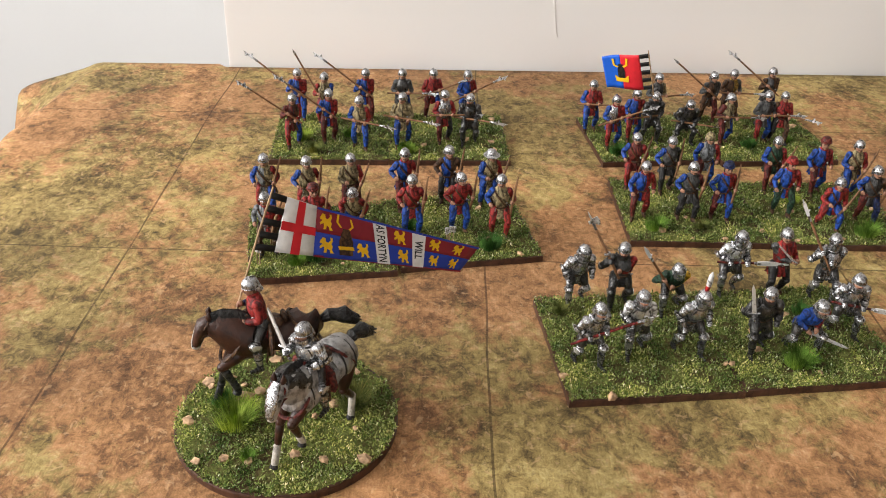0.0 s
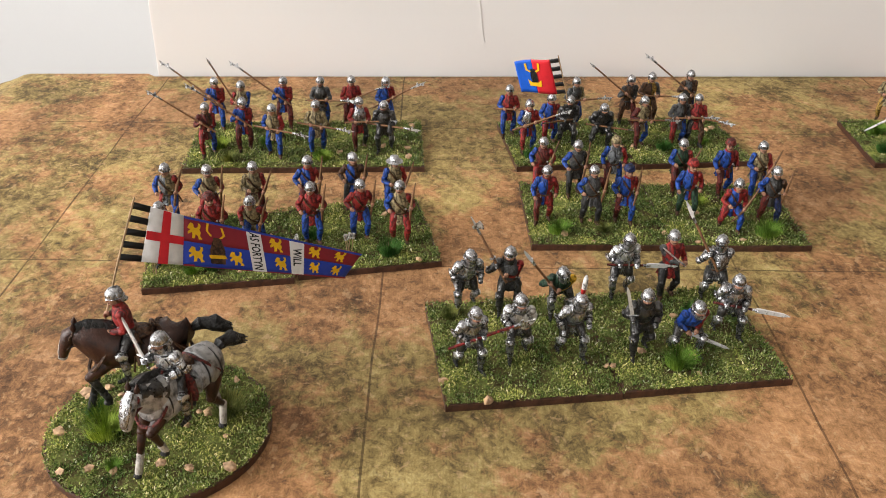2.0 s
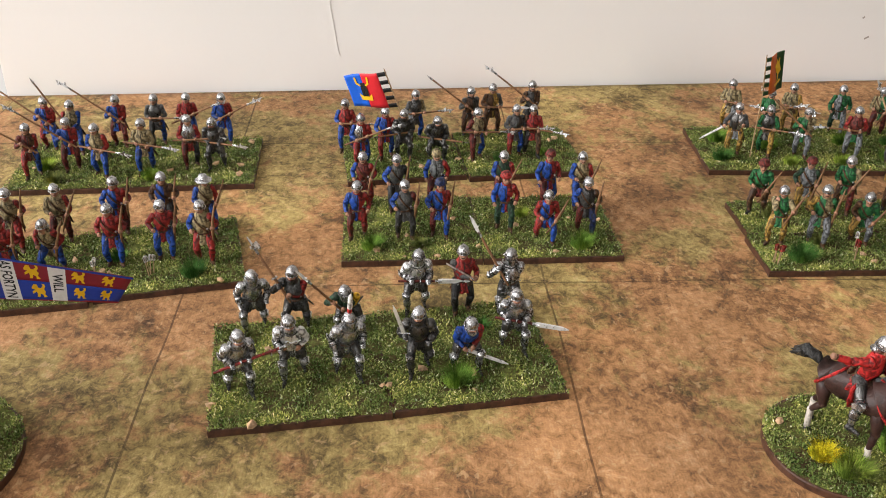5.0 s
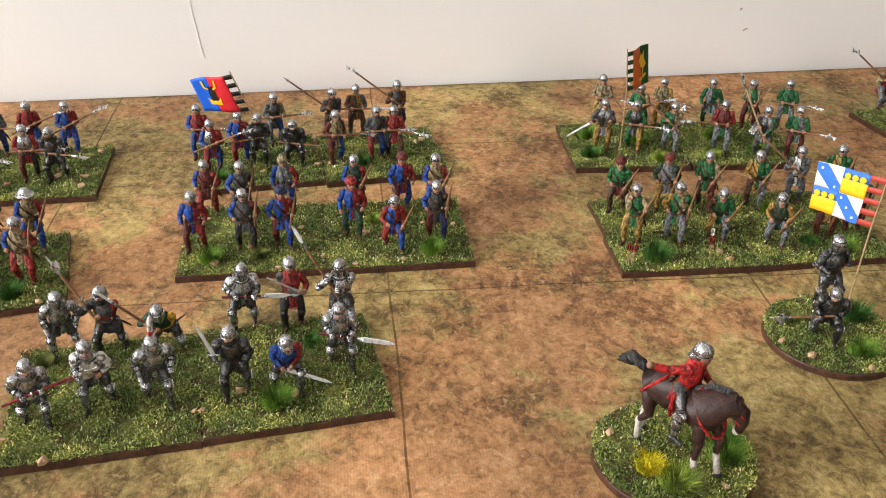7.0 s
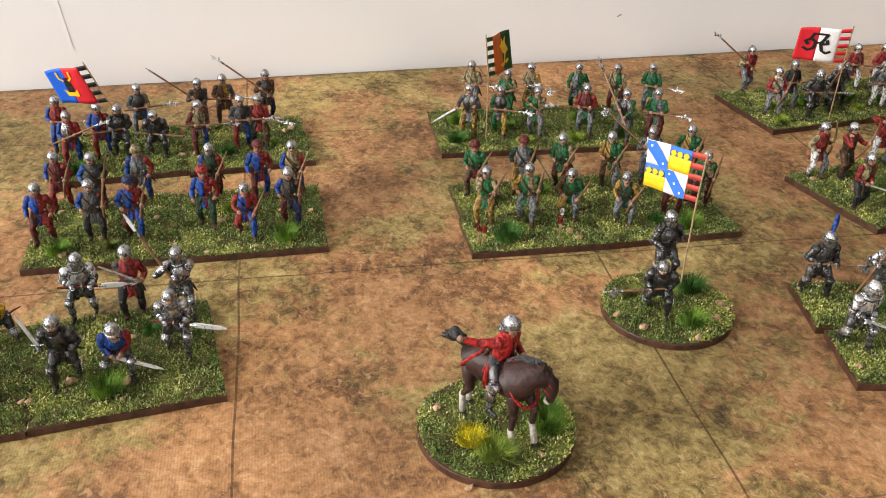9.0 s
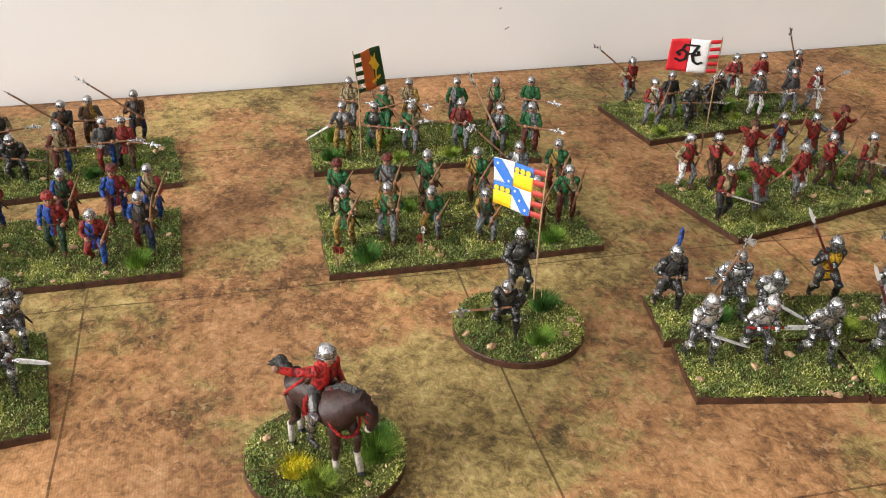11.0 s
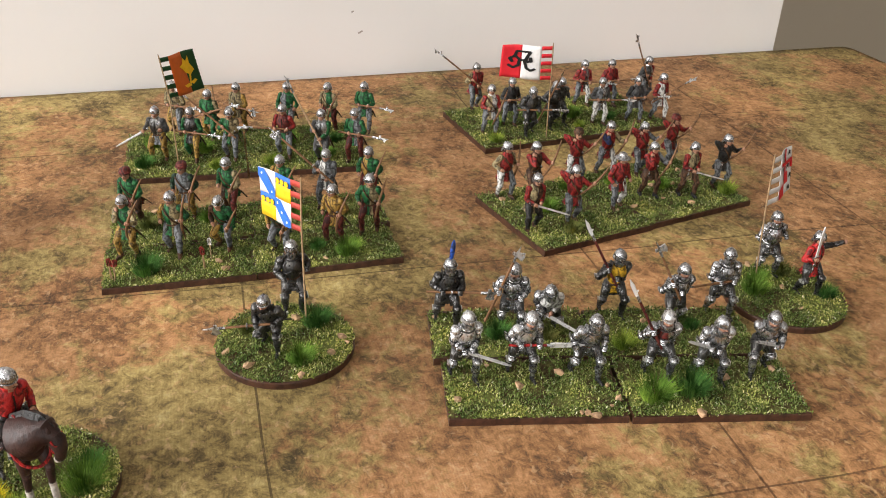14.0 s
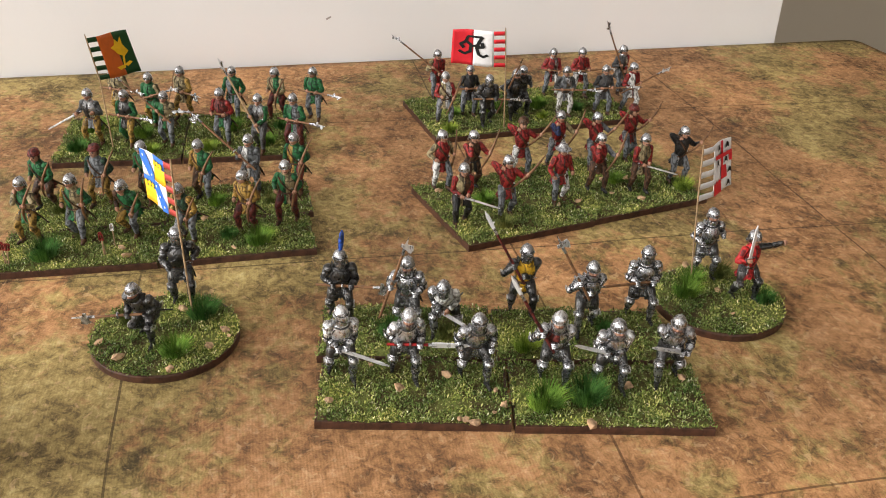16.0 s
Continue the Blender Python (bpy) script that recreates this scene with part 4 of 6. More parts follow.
def figure(b, coat=("red", "red"), sleeve=None, hose=("brown", "brown"), hat="sallet", hat_paint="steel", stance="bow_rest", head="bill", lean=6.0, twist=0.0, stride=2.2, low=0.0, plate=False, plume=None, tabard=None, gaze=0.0, seat=False, shaft="wood", quiver=False, skirt=None, reach=None):
    """Builds one painted figure on b, feet at the origin, facing -y. Returns where its head is."""
    sleeve = sleeve or coat
    whole = b.M.copy()
    hip = 14.2 - low
    armoured = bool(plate) or hose[0] in ("steel", "dull")
    for sx, kind in ((-1, hose[0]), (1, hose[1])):
        h = Vector((sx * 1.9, 0.2, hip))
        if seat:
            ankle = Vector((sx * 6.4, -2.6, hip - 12.2))
            knee, ankle = elbow(h, ankle, 7.4, 7.2, (sx * 0.8, -1, 0.2))
        else:
            ankle = Vector((sx * (2.5 + 0.3 * low + 0.12 * abs(stride)), -sx * stride - 0.4, 1.5))
            knee, ankle = elbow(h, ankle, 7.1, 7.0, (sx * 0.35, -1, 0))
        if armoured:
            plated_leg(b, h, knee, ankle, sx, plate or kind)
        else:
            clothed_leg(b, h, knee, ankle, sx, kind)
    b.M = whole @ Matrix.Translation((0, 0, hip)) @ Euler((radians(lean), 0, radians(twist))).to_matrix().to_4x4()
    c_r, c_l = coat
    cloth_r, cloth_l = skirt or coat
    if plate:
        # mail skirt, hooped skirt plates and hanging thigh plates
        b.stack([(-4.4, 0, 0.1, 3.3, 2.8), (-3.0, 0, 0.1, 3.1, 2.6)], "mail", None, 24, 0.06, 12)
        lames(b, (0, 0.05, 0.9), (0, 0.1, -3.6), 2.65, 3.25, 4, tabard or plate, 18, 0.06, 0.84)
        if tabard is None:
            for sx in (-1, 1):
                lames(b, (sx * 1.9, -2.3, -2.8), (sx * 2.0, -2.7, -5.2), 1.45, 1.1, 2, plate, 10, 0.05, 0.45)
        shell(b, [(0.3, 0, 0, 2.6, 2.05), (1.8, 0, -0.05, 2.8, 2.2), (3.4, 0, -0.35, 3.4, 2.75), (5.4, 0, -0.4, 3.75, 3.0), (7.2, 0, -0.15, 3.6, 2.6), (8.7, 0, 0.15, 2.6, 2.0), (9.6, 0, 0.2, 1.7, 1.6)], tabard or c_r, tabard or c_l, 22, 0.10)
        if tabard is None:
            shell(b, [(0.6, 0, -0.05, 2.85, 2.3), (2.0, 0, -0.15, 3.1, 2.5), (3.0, 0, -0.35, 3.5, 2.9), (3.25, 0, -0.35, 3.45, 2.85)], plate, None, 22, 0.10, 1.9)
            b.tube([(3.62 * math.cos(a), -0.35 + 3.1 * math.sin(a), 3.3 + 1.95 * max(0.0, 1 - abs(math.cos(a)) * 1.4)) for a in [math.pi * (1 + j / 14) for j in range(15)]], [0.2] * 15, "black", 5)
            b.tube([(2.5 * math.cos(a), -0.1 + 2.2 * math.sin(a), 7.9 + 0.5 * abs(math.cos(a))) for a in [math.pi * (1 + j / 14) for j in range(15)]], [0.26] * 15, "black", 5)
            for sx in (-1, 1):
                b.tube([(sx * 2.3, -2.1, 8.0), (sx * 2.9, -1.9, 6.2), (sx * 3.1, -1.6, 4.4)], [0.22, 0.24, 0.2], "black", 5)
            b.stack([(8.0, 0, -0.1, 2.9, 2.4), (8.25, 0, -0.1, 2.95, 2.45), (8.5, 0, 0, 2.6, 2.1)], "dull", None, 16)
        b.tube([(2.9 * math.cos(a), 2.35 * math.sin(a), 0.7 + 0.25 * math.cos(a)) for a in [2 * math.pi * j / 18 for j in range(19)]], [0.36] * 19, "brown", 6)
        shell(b, [(8.8, 0, 0.1, 2.2, 2.1), (9.6, 0, 0.0, 1.95, 1.9), (10.4, 0, -0.1, 2.0, 2.05)], plate, None, 16, 0.1)
    else:
        ribs = 0.055 if c_r in QUILTED or c_l in QUILTED else 0.0
        b.stack([(-4.3, 0, 0.1, 4.15, 3.5), (-4.0, 0, 0.1, 4.2, 3.55), (-2.6, 0, 0.05, 3.7, 3.05), (-1.0, 0, 0, 3.1, 2.5), (0.5, 0, 0, 2.6, 2.1)], cloth_r, cloth_l, 44, 0.12, 11)
        b.stack([(0.2, 0, 0, 2.55, 2.05), (0.9, 0, -0.05, 2.75, 2.25), (1.8, 0, -0.15, 2.85, 2.35), (3.4, 0, -0.25, 3.3, 2.7), (5.2, 0, -0.2, 3.75, 2.85), (7.3, 0, 0.0, 3.75, 2.5), (8.8, 0, 0.2, 2.6, 1.95), (9.4, 0, 0.2, 1.8, 1.7)], c_r, c_l, 44 if ribs else 18, ribs, 14)
        b.stack([(9.0, 0, 0.15, 1.9, 1.8), (9.9, 0, 0.1, 1.85, 1.75), (10.3, 0, 0.1, 1.7, 1.6)], c_l, None, 14)
        b.tube([(2.85 * math.cos(a), 2.3 * math.sin(a), 0.35 + 0.3 * math.cos(a)) for a in [2 * math.pi * j / 18 for j in range(19)]], [0.42] * 19, "brown" if c_r != "brown" else "black", 6)
        b.ball((2.4, -1.9, -1.1), (0.95, 0.75, 1.2), "brown", 8, 5)
        b.tube([(-1.9, -2.2, 0.2), (-2.5, -2.6, -2.4)], [0.34, 0.16], "steel", 5)
        if stance.startswith("bow"):
            b.tube([(-2.9, -1.6, 8.4), (-1.2, -2.95, 6.0), (0.9, -2.85, 3.2), (2.8, -1.5, 0.6)], [0.36, 0.40, 0.40, 0.36], "brown", 6)
        else:
            b.tube([(0, -2.3, 1.0), (0, -3.08, 4.6), (0, -2.4, 8.2)], [0.18, 0.2, 0.18], "black", 5)
    grip_r, grip_l, tool, along, fore, aft = STANCES[stance]
    if reach:
        fore, aft = reach
    along = Vector(along).normalized()
    ends = []
    for sx, grip, kind in ((-1, grip_r, sleeve[0]), (1, grip_l, sleeve[1])):
        s = Vector((sx * (3.65 if plate else 3.4), 0.1, 7.6))
        e, g = elbow(s, grip, 5.2, 5.0, (sx * 0.6, 0.5, -1.0))
        if plate and kind in ("steel", "bright", "dull", "mail", "maroon"):
            plated_arm(b, s, e, g, sx, plate, plate if kind in ("mail", "maroon") else kind)
        else:
            clothed_arm(b, s, e, g, sx, kind)
        ends.append(g)
    first, second = ends
    if tool == "pole":
        polearm(b, first, (second - first).normalized().lerp(along, 0.75), fore, aft, head, shaft)
    elif tool == "sword":
        sword(b, first, along, fore)
    elif tool == "bow":
        bow(b, second, along, (0.3, 1.0, 0.0))
    if quiver:
        b.tube([(-2.6, 2.4, -3.2), (-3.3, 2.8, 2.4)], [0.95, 1.1], "brown", 9)
        for i in range(5):
            b.tube([(-3.2, 2.7, 2.2), (-3.9 + 0.38 * i, 3.1, 4.4), (-4.0 + 0.42 * i, 3.2, 5.4)], [0.14, 0.42, 0.3], "white", 5)
    # scabbard at the hip
    b.tube([(3.3, -0.4, 0.4), (4.0, 2.4, -3.6), (4.7, 5.0, -8.2)], [0.55, 0.5, 0.3], "black" if plate else "brown", 7, 0.7)
    if tool != "sword":
        b.tube([(2.6, -1.9, 2.6), (3.3, -0.4, 0.6)], [0.3, 0.34], "brown", 6)
        b.tube([(2.2, -1.0, 0.9), (4.4, -0.6, 1.3)], [0.28, 0.28], "steel", 5)
        b.ball((2.5, -2.2, 3.0), 0.5, "steel", 7, 4)
    b.M = b.M @ Matrix.Translation((0, -0.2, 12.0)) @ Euler((radians(-lean * 0.6), 0, radians(gaze))).to_matrix().to_4x4() @ Matrix.Diagonal((0.95, 0.95, 1.03, 1))
    b.limb((0, 0.4, -2.8), (0, 0.2, -1.4), 1.5, 1.35, "mail" if plate else "skin", 8)
    b.ball((0, -0.2, -0.1), (1.8, 2.05, 2.35), "skin", 14, 9)
    b.ball((0, -1.0, -1.3), (1.15, 1.1, 0.95), "skin", 10, 6)
    b.tube([(0, -2.05, 0.3), (0, -2.55, -0.35), (0, -2.1, -0.6)], [0.22, 0.42, 0.3], "skin", 6)
    b.tube([(-0.7, -1.95, -1.05), (0, -2.12, -1.0), (0.7, -1.95, -1.05)], [0.12, 0.16, 0.12], "maroon", 5)
    for sx in (-1, 1):
        b.ball((sx * 0.75, -1.85, 0.1), (0.38, 0.25, 0.2), "black", 6, 4)
        b.tube([(sx * 0.3, -2.05, 0.5), (sx * 1.2, -1.75, 0.45)], [0.2, 0.16], "brown", 5)
    b.stack([(-1.5, 0, 0.9, 1.75, 1.45), (-0.3, 0, 0.75, 2.05, 1.75), (0.6, 0, 0.5, 2.0, 1.9)], "brown", None, 12)
    if hat in ("sallet", "kettle") and plate:
        shell(b, [(-3.0, 0, 0.0, 2.0, 2.1), (-1.7, 0, -0.35, 2.2, 2.45), (-1.2, 0, -0.3, 2.1, 2.4)], plate, None, 16, 0.14)
    helmet(b, hat, hat_paint)
    if plume:
        b.tube([(0.2, 0.8, 2.6), (0.35, 0.8, 3.8), (0.5, 0.8, 5.2)], [0.5, 0.85, 0.95], "scarlet" if plume == "white" else plume, 8)
        b.tube([(0.5, 0.8, 5.1), (0.75, 1.0, 7.2), (0.95, 1.3, 9.0), (1.1, 1.6, 10.2)], [0.95, 1.0, 0.85, 0.3], plume, 8)
    spot = b.M @ Vector((0, 0.2, 3.2))
    b.M = whole
    return spot


TOP_Z = 3.3


def miniature(name, x, y, turn, label, group, base_top=TOP_Z, scale=1.0, **spec):
    """A figure whose head comes to stand over (x, y) millimetres."""
    b = Build()
    spot = figure(b, **spec)
    ob = tagged(new(name, b.mesh(name)), label, "figurine", group)
    off = Matrix.Rotation(radians(turn), 3, "Z") @ Vector((spot.x, spot.y, 0)) * scale
    ob.matrix_basis = pose((x - off.x) * 0.001, (y - off.y) * 0.001, base_top * 0.001, 0, 0, turn) @ Matrix.Scale(scale, 4)
    return ob


def regiment(name, group, places, turn, looks, label, scale=1.0, wander=9.0, seed=0):
    rng = random.Random(seed)
    for (x, y), spec in zip(places, looks):
        spec = dict(spec)
        words = spec.pop("label", label)
        t = spec.pop("turn", turn) + rng.uniform(-wander, wander)
        spec.setdefault("twist", rng.uniform(-10, 10))
        spec.setdefault("gaze", rng.uniform(-18, 18))
        if spec.get("plate"):
            spec.setdefault("low", rng.uniform(0.2, 1.0))
            spec["lean"] = spec.get("lean", 8) + rng.uniform(3, 8)
            spec.setdefault("stride", rng.choice((-4.2, -3.4, 3.4, 4.4)))
        spec.setdefault("stride", rng.choice((-2.8, -2.0, 1.8, 2.6, 3.2)))
        spec.setdefault("lean", rng.uniform(3, 11))
        miniature(name, x, y, t, words, group, scale=scale * rng.uniform(0.985, 1.02), **spec)


RB, BR = ("blue", "red"), ("red", "blue")
CREAM = ("cream", "cream")
BILLS = "painted billmen on the back bases"
ARCHERS = "painted archers"
KNIGHTS = "painted knights in plate"
billman, archer, knight = "painted miniature billman with a polearm", "painted miniature archer with a longbow", "painted miniature knight in silver plate"

# billmen in red and blue, on the back bases
regiment("miniature_billman", BILLS, [(67, 530), (82, 524), (104, 531), (124, 532), (141, 533), (160, 532)], 8, [
    dict(coat=RB, hose=BR, stance="shoulder_back", label="red and blue miniature billman with shouldered polearm"),
    dict(coat=CREAM, sleeve=BR, hose=("red", "blue"), stance="shoulder_high", head="pike", label="miniature billman in a cream padded jack"),
    dict(coat=RB, hose=("maroon", "maroon"), stance="shoulder_back", label="red and blue miniature billman with shouldered polearm"),
    dict(coat=("dull", "dull"), sleeve=("mail", "mail"), hose=("black", "blue"), stance="level_right", label="miniature billman in dark grey armour"),
    dict(coat=("red", "red"), sleeve=("red", "red"), hose=("maroon", "blue"), stance="rise_right", label="miniature billman in a red coat"),
    dict(coat=RB, hose=("blue", "blue"), stance="rise_right", label="red and blue miniature billman with raised polearm"),
], billman, seed=1)
regiment("miniature_billman", BILLS, [(68, 494), (86, 500), (102, 491), (124, 495), (146, 501), (159, 497)], 5, [
    dict(coat=("maroon", "brown"), sleeve=("maroon", "red"), hose=("red", "blue"), stance="shoulder_back", label="miniature billman in a brown jack, polearm shouldered"),
    dict(coat=RB, hose=("maroon", "maroon"), stance="shoulder_back", label="red and blue miniature billman with shouldered polearm"),
    dict(coat=CREAM, sleeve=BR[::-1], hose=("blue", "blue"), stance="level_low", label="miniature billman in a cream padded jack, polearm levelled"),
    dict(coat=CREAM, sleeve=("cream", "cream"), hose=("blue", "blue"), stance="level_low", label="miniature billman in a cream padded jack, polearm levelled"),
    dict(coat=("steel", "steel"), sleeve=("red", "red"), skirt=("red", "red"), hose=("maroon", "black"), stance="level_right", label="miniature billman in breastplate and red sleeves"),
    dict(coat=("dull", "dull"), sleeve=("mail", "mail"), hose=("grey", "steel"), stance="level_right", plate="dull", label="miniature billman in dark plate, polearm levelled"),
], billman, seed=2)
# archers in cream, red and blue
regiment("miniature_archer", ARCHERS, [(63, 420), (82, 417), (101, 422), (125, 426), (145, 430), (164, 427)], 8, [
    dict(coat=("grey", "cream"), sleeve=("blue", "red"), hose=BR, stance="bow_slung", label="miniature archer in a grey padded jack"),
    dict(coat=CREAM, sleeve=("blue", "red"), hose=("red", "red"), stance="bow_rest"),
    dict(coat=CREAM, sleeve=("cream", "red"), hose=("maroon", "maroon"), stance="bow_low", quiver=True),
    dict(coat=RB, hose=("maroon", "maroon"), stance="bow_rest", label="red and blue miniature archer with a longbow"),
    dict(coat=("blue", "brown"), sleeve=("brown", "brown"), hose=("black", "black"), stance="bow_rest", label="blue and brown miniature archer with a longbow"),
    dict(coat=CREAM, sleeve=("blue", "red"), hose=("blue", "blue"), stance="bow_low", hat="kettle", quiver=True, label="miniature archer in cream jack and brimmed helmet"),
], "miniature archer in a cream padded jack with longbow", seed=3)
regiment("miniature_archer", ARCHERS, [(68, 384), (87, 391), (103, 394), (128, 400), (149, 403), (166, 400)], 6, [
    dict(coat=("grey", "red"), hose=("brown", "brown"), stance="bow_slung"),
    dict(coat=("red", "red"), hose=("blue", "blue"), hat="cap", hat_paint="maroon", stance="bow_rest"),
    dict(coat=CREAM, sleeve=("red", "red"), hose=("blue", "blue"), stance="bow_slung", low=2.0, lean=22, quiver=True, label="stooping miniature archer in a cream jack"),
    dict(coat=("red", "red"), sleeve=("red", "red"), hose=("blue", "blue"), stance="bow_rest", stride=1.0),
    dict(coat=("red", "red"), sleeve=("red", "red"), hose=("blue", "blue"), stance="bow_rest", stride=1.2),
    dict(coat=CREAM, sleeve=("blue", "red"), hose=("red", "red"), stance="bow_rest", quiver=True, label="miniature archer in a cream jack and red hose"),
], "miniature archer in red coat and blue hose", seed=4)
# knights before them
regiment("miniature_knight", KNIGHTS, [(192, 344), (207, 344), (226, 336), (255, 353), (272, 353), (290, 350)], 2, [
    dict(coat=("steel", "steel"), plate="steel", stance="swagger", lean=16, hat="visor", twist=10),
    dict(coat=("red", "red"), sleeve=("maroon", "red"), plate="dull", tabard="mail", hat="sallet", stance="overhead", head="axe", lean=8, label="miniature knight in red sleeves raising a poleaxe"),
    dict(coat=("steel", "steel"), sleeve=("deep_green", "yellow"), plate="steel", tabard="deep_green", hat="visor", stance="overhead", head="glaive", lean=34, low=2.5, label="crouching miniature knight in a green and yellow tabard"),
    dict(coat=("bright", "bright"), plate="steel", hat="visor", stance="level_right", head="long_blade", reach=(11, 5), shaft="maroon", lean=12, twist=14, label="miniature knight in bright plate levelling a polearm"),
    dict(coat=("red", "red"), sleeve=("mail", "red"), hose=("black", "black"), hat="sallet", stance="sword_slant", lean=4, label="miniature captain in a red jacket, sword drawn"),
    dict(coat=("steel", "steel"), plate="steel", hat="visor", stance="overhead", head="glaive", lean=2, label="miniature knight raising a long glaive"),
], knight, 1.02, 6, 5)
regiment("miniature_knight", KNIGHTS, [(191, 305), (207, 312), (228, 311), (252, 313), (270, 310), (288, 323)], 4, [
    dict(coat=("steel", "steel"), plate="steel", stance="rise_right", head="axe", shaft="red", hat="sallet", lean=20, stride=4.0, low=0.6, turn=14, label="lunging miniature knight with a red-shafted poleaxe"),
    dict(coat=("bright", "white"), plate="steel", stance="level_left", head="axe", hat="sallet", lean=16, skirt=("blue", "blue"), label="miniature knight in bright plate with a poleaxe"),
    dict(coat=("steel", "steel"), plate="steel", stance="swagger", lean=18, hat="visor", plume="white", stride=4.0, turn=10, label="miniature knight in plate with red and white plume"),
    dict(coat=("dull", "dull"), plate="dull", stance="sword_up", lean=14, hat="sallet", label="miniature knight in dark plate with raised sword"),
    dict(coat=("red", "blue"), sleeve=("blue", "red"), plate="steel", tabard="blue", stance="sword_low", lean=30, low=2.0, stride=4.2, hat="sallet", label="crouching miniature knight in red and blue"),
    dict(coat=("steel", "steel"), plate="steel", stance="level_right", head="long_blade", reach=(11, 5), shaft="maroon", lean=18, stride=4.2, hat="sallet", label="miniature knight in plate levelling a broad glaive"),
], knight, 1.02, 5, 6)
# archers in blue and red
BA = "red and blue miniature archer advancing"
regiment("miniature_archer", ARCHERS, [(235, 448), (251, 444), (270, 448), (302, 445), (324, 443), (339, 440)], 0, [
    dict(coat=("maroon", "maroon"), sleeve=("blue", "red"), hose=("red", "red"), stance="bow_slung"),
    dict(coat=("mail", "mail"), sleeve=("blue", "black"), hose=("black", "black"), stance="bow_slung", label="miniature archer in a dark mail coat"),
    dict(coat=("grey", "grey"), sleeve=("blue", "red"), hose=("maroon", "blue"), hat_paint="cream", stance="swagger", label="miniature archer in a grey jack"),
    dict(coat=("deep_green", "deep_green"), sleeve=("blue", "red"), hose=("maroon", "maroon"), stance="bow_low", label="miniature archer in a dark green jack"),
    dict(coat=RB, hose=("maroon", "blue"), hat="cap", hat_paint="maroon", stance="swagger"),
    dict(coat=CREAM, sleeve=RB, hose=("blue", "blue"), stance="bow_low", label="miniature archer in cream jack, red and blue sleeves"),
], BA, seed=7)
regiment("miniature_archer", ARCHERS, [(232, 416), (253, 415), (269, 416), (299, 420), (316, 405), (335, 412)], -2, [
    dict(coat=RB, hose=("maroon", "red"), stance="swagger", lean=12),
    dict(coat=("mail", "mail"), sleeve=("blue", "maroon"), hose=("black", "black"), stance="bow_rest", label="miniature archer in a dark mail coat"),
    dict(coat=RB, hose=("maroon", "blue"), hat="cap", hat_paint="navy", stance="bow_slung"),
    dict(coat=RB, hose=("deep_green", "deep_green"), hat="cap", hat_paint="red", stance="swagger"),
    dict(coat=RB, sleeve=("red", "red"), hose=("red", "blue"), stance="bow_low", low=1.6, lean=18, stride=4),
    dict(coat=("mail", "black"), sleeve=("blue", "brown"), hose=("maroon", "navy"), stance="bow_rest", quiver=True, label="miniature archer in a black jack with longbow"),
], BA, seed=8)
# spearmen and bills behind them
regiment("miniature_billman", BILLS, [(227, 518), (248, 506), (266, 531), (297, 532), (310, 537), (333, 540)], 2, [
    dict(coat=("red", "red"), sleeve=("blue", "red"), hose=("blue", "blue"), stance="level_right", head="pike"),
    dict(coat=RB, hose=BR, stance="banner", label="red and blue miniature standard bearer"),
    dict(coat=("dull", "dull"), sleeve=("mail", "cream"), hose=("grey", "blue"), stance="level_right"),
    dict(coat=("brown", "dull"), sleeve=("mail", "mail"), hose=("brown", "maroon"), stance="shoulder_back", head="pike"),
    dict(coat=("brown", "ochre"), sleeve=("brown", "mail"), hose=("brown", "brown"), stance="level_right", head="glaive"),
    dict(coat=("mail", "brown"), sleeve=("brown", "brown"), hose=("black", "navy"), stance="shoulder_back"),
], billman, seed=9)
regiment("miniature_billman", BILLS, [(235, 496), (258, 504), (275, 498), (297, 501), (318, 504), (327, 504)], 4, [
    dict(coat=("steel", "red"), sleeve=("blue", "red"), skirt=RB, hose=("red", "blue"), stance="rise_right"),
    dict(coat=("dull", "dull"), plate="dull", stance="level_left", head="pike"),
    dict(coat=("dull", "dull"), plate="dull", stance="level_right", lean=26, low=2, head="pike"),
    dict(coat=CREAM, sleeve=("maroon", "brown"), hose=("maroon", "blue"), stance="level_low"),
    dict(coat=("mail", "dull"), sleeve=("mail", "mail"), hose=("red", "blue"), stance="level_right"),
    dict(coat=("red", "red"), sleeve=("brown", "red"), hose=("black", "brown"), stance="level_low"),
], billman, seed=10)
# green and cream company
GREENS = ("green", "green")
GB = "miniature billman in green and cream livery"
regiment("miniature_billman", BILLS, [(449, 536), (466, 521), (482, 528), (509, 523), (531, 519), (551, 515)], -26, [
    dict(coat=CREAM, sleeve=("cream", "cream"), hose=("ochre", "grey"), stance="level_right"),
    dict(coat=("green", "green"), sleeve=("green", "cream"), hose=("ochre", "green"), stance="rise_right"),
    dict(coat=CREAM, sleeve=("cream", "ochre"), hose=("ochre", "ochre"), stance="level_right", head="axe"),
    dict(coat=("grey", "green"), sleeve=("green", "green"), hose=("deep_green", "grey"), stance="swagger"),
    dict(coat=("cream", "green"), sleeve=("cream", "cream"), hose=("maroon", "maroon"), stance="bow_low"),
    dict(coat=GREENS, hose=("grey", "grey"), stance="level_right"),
], GB, seed=11)
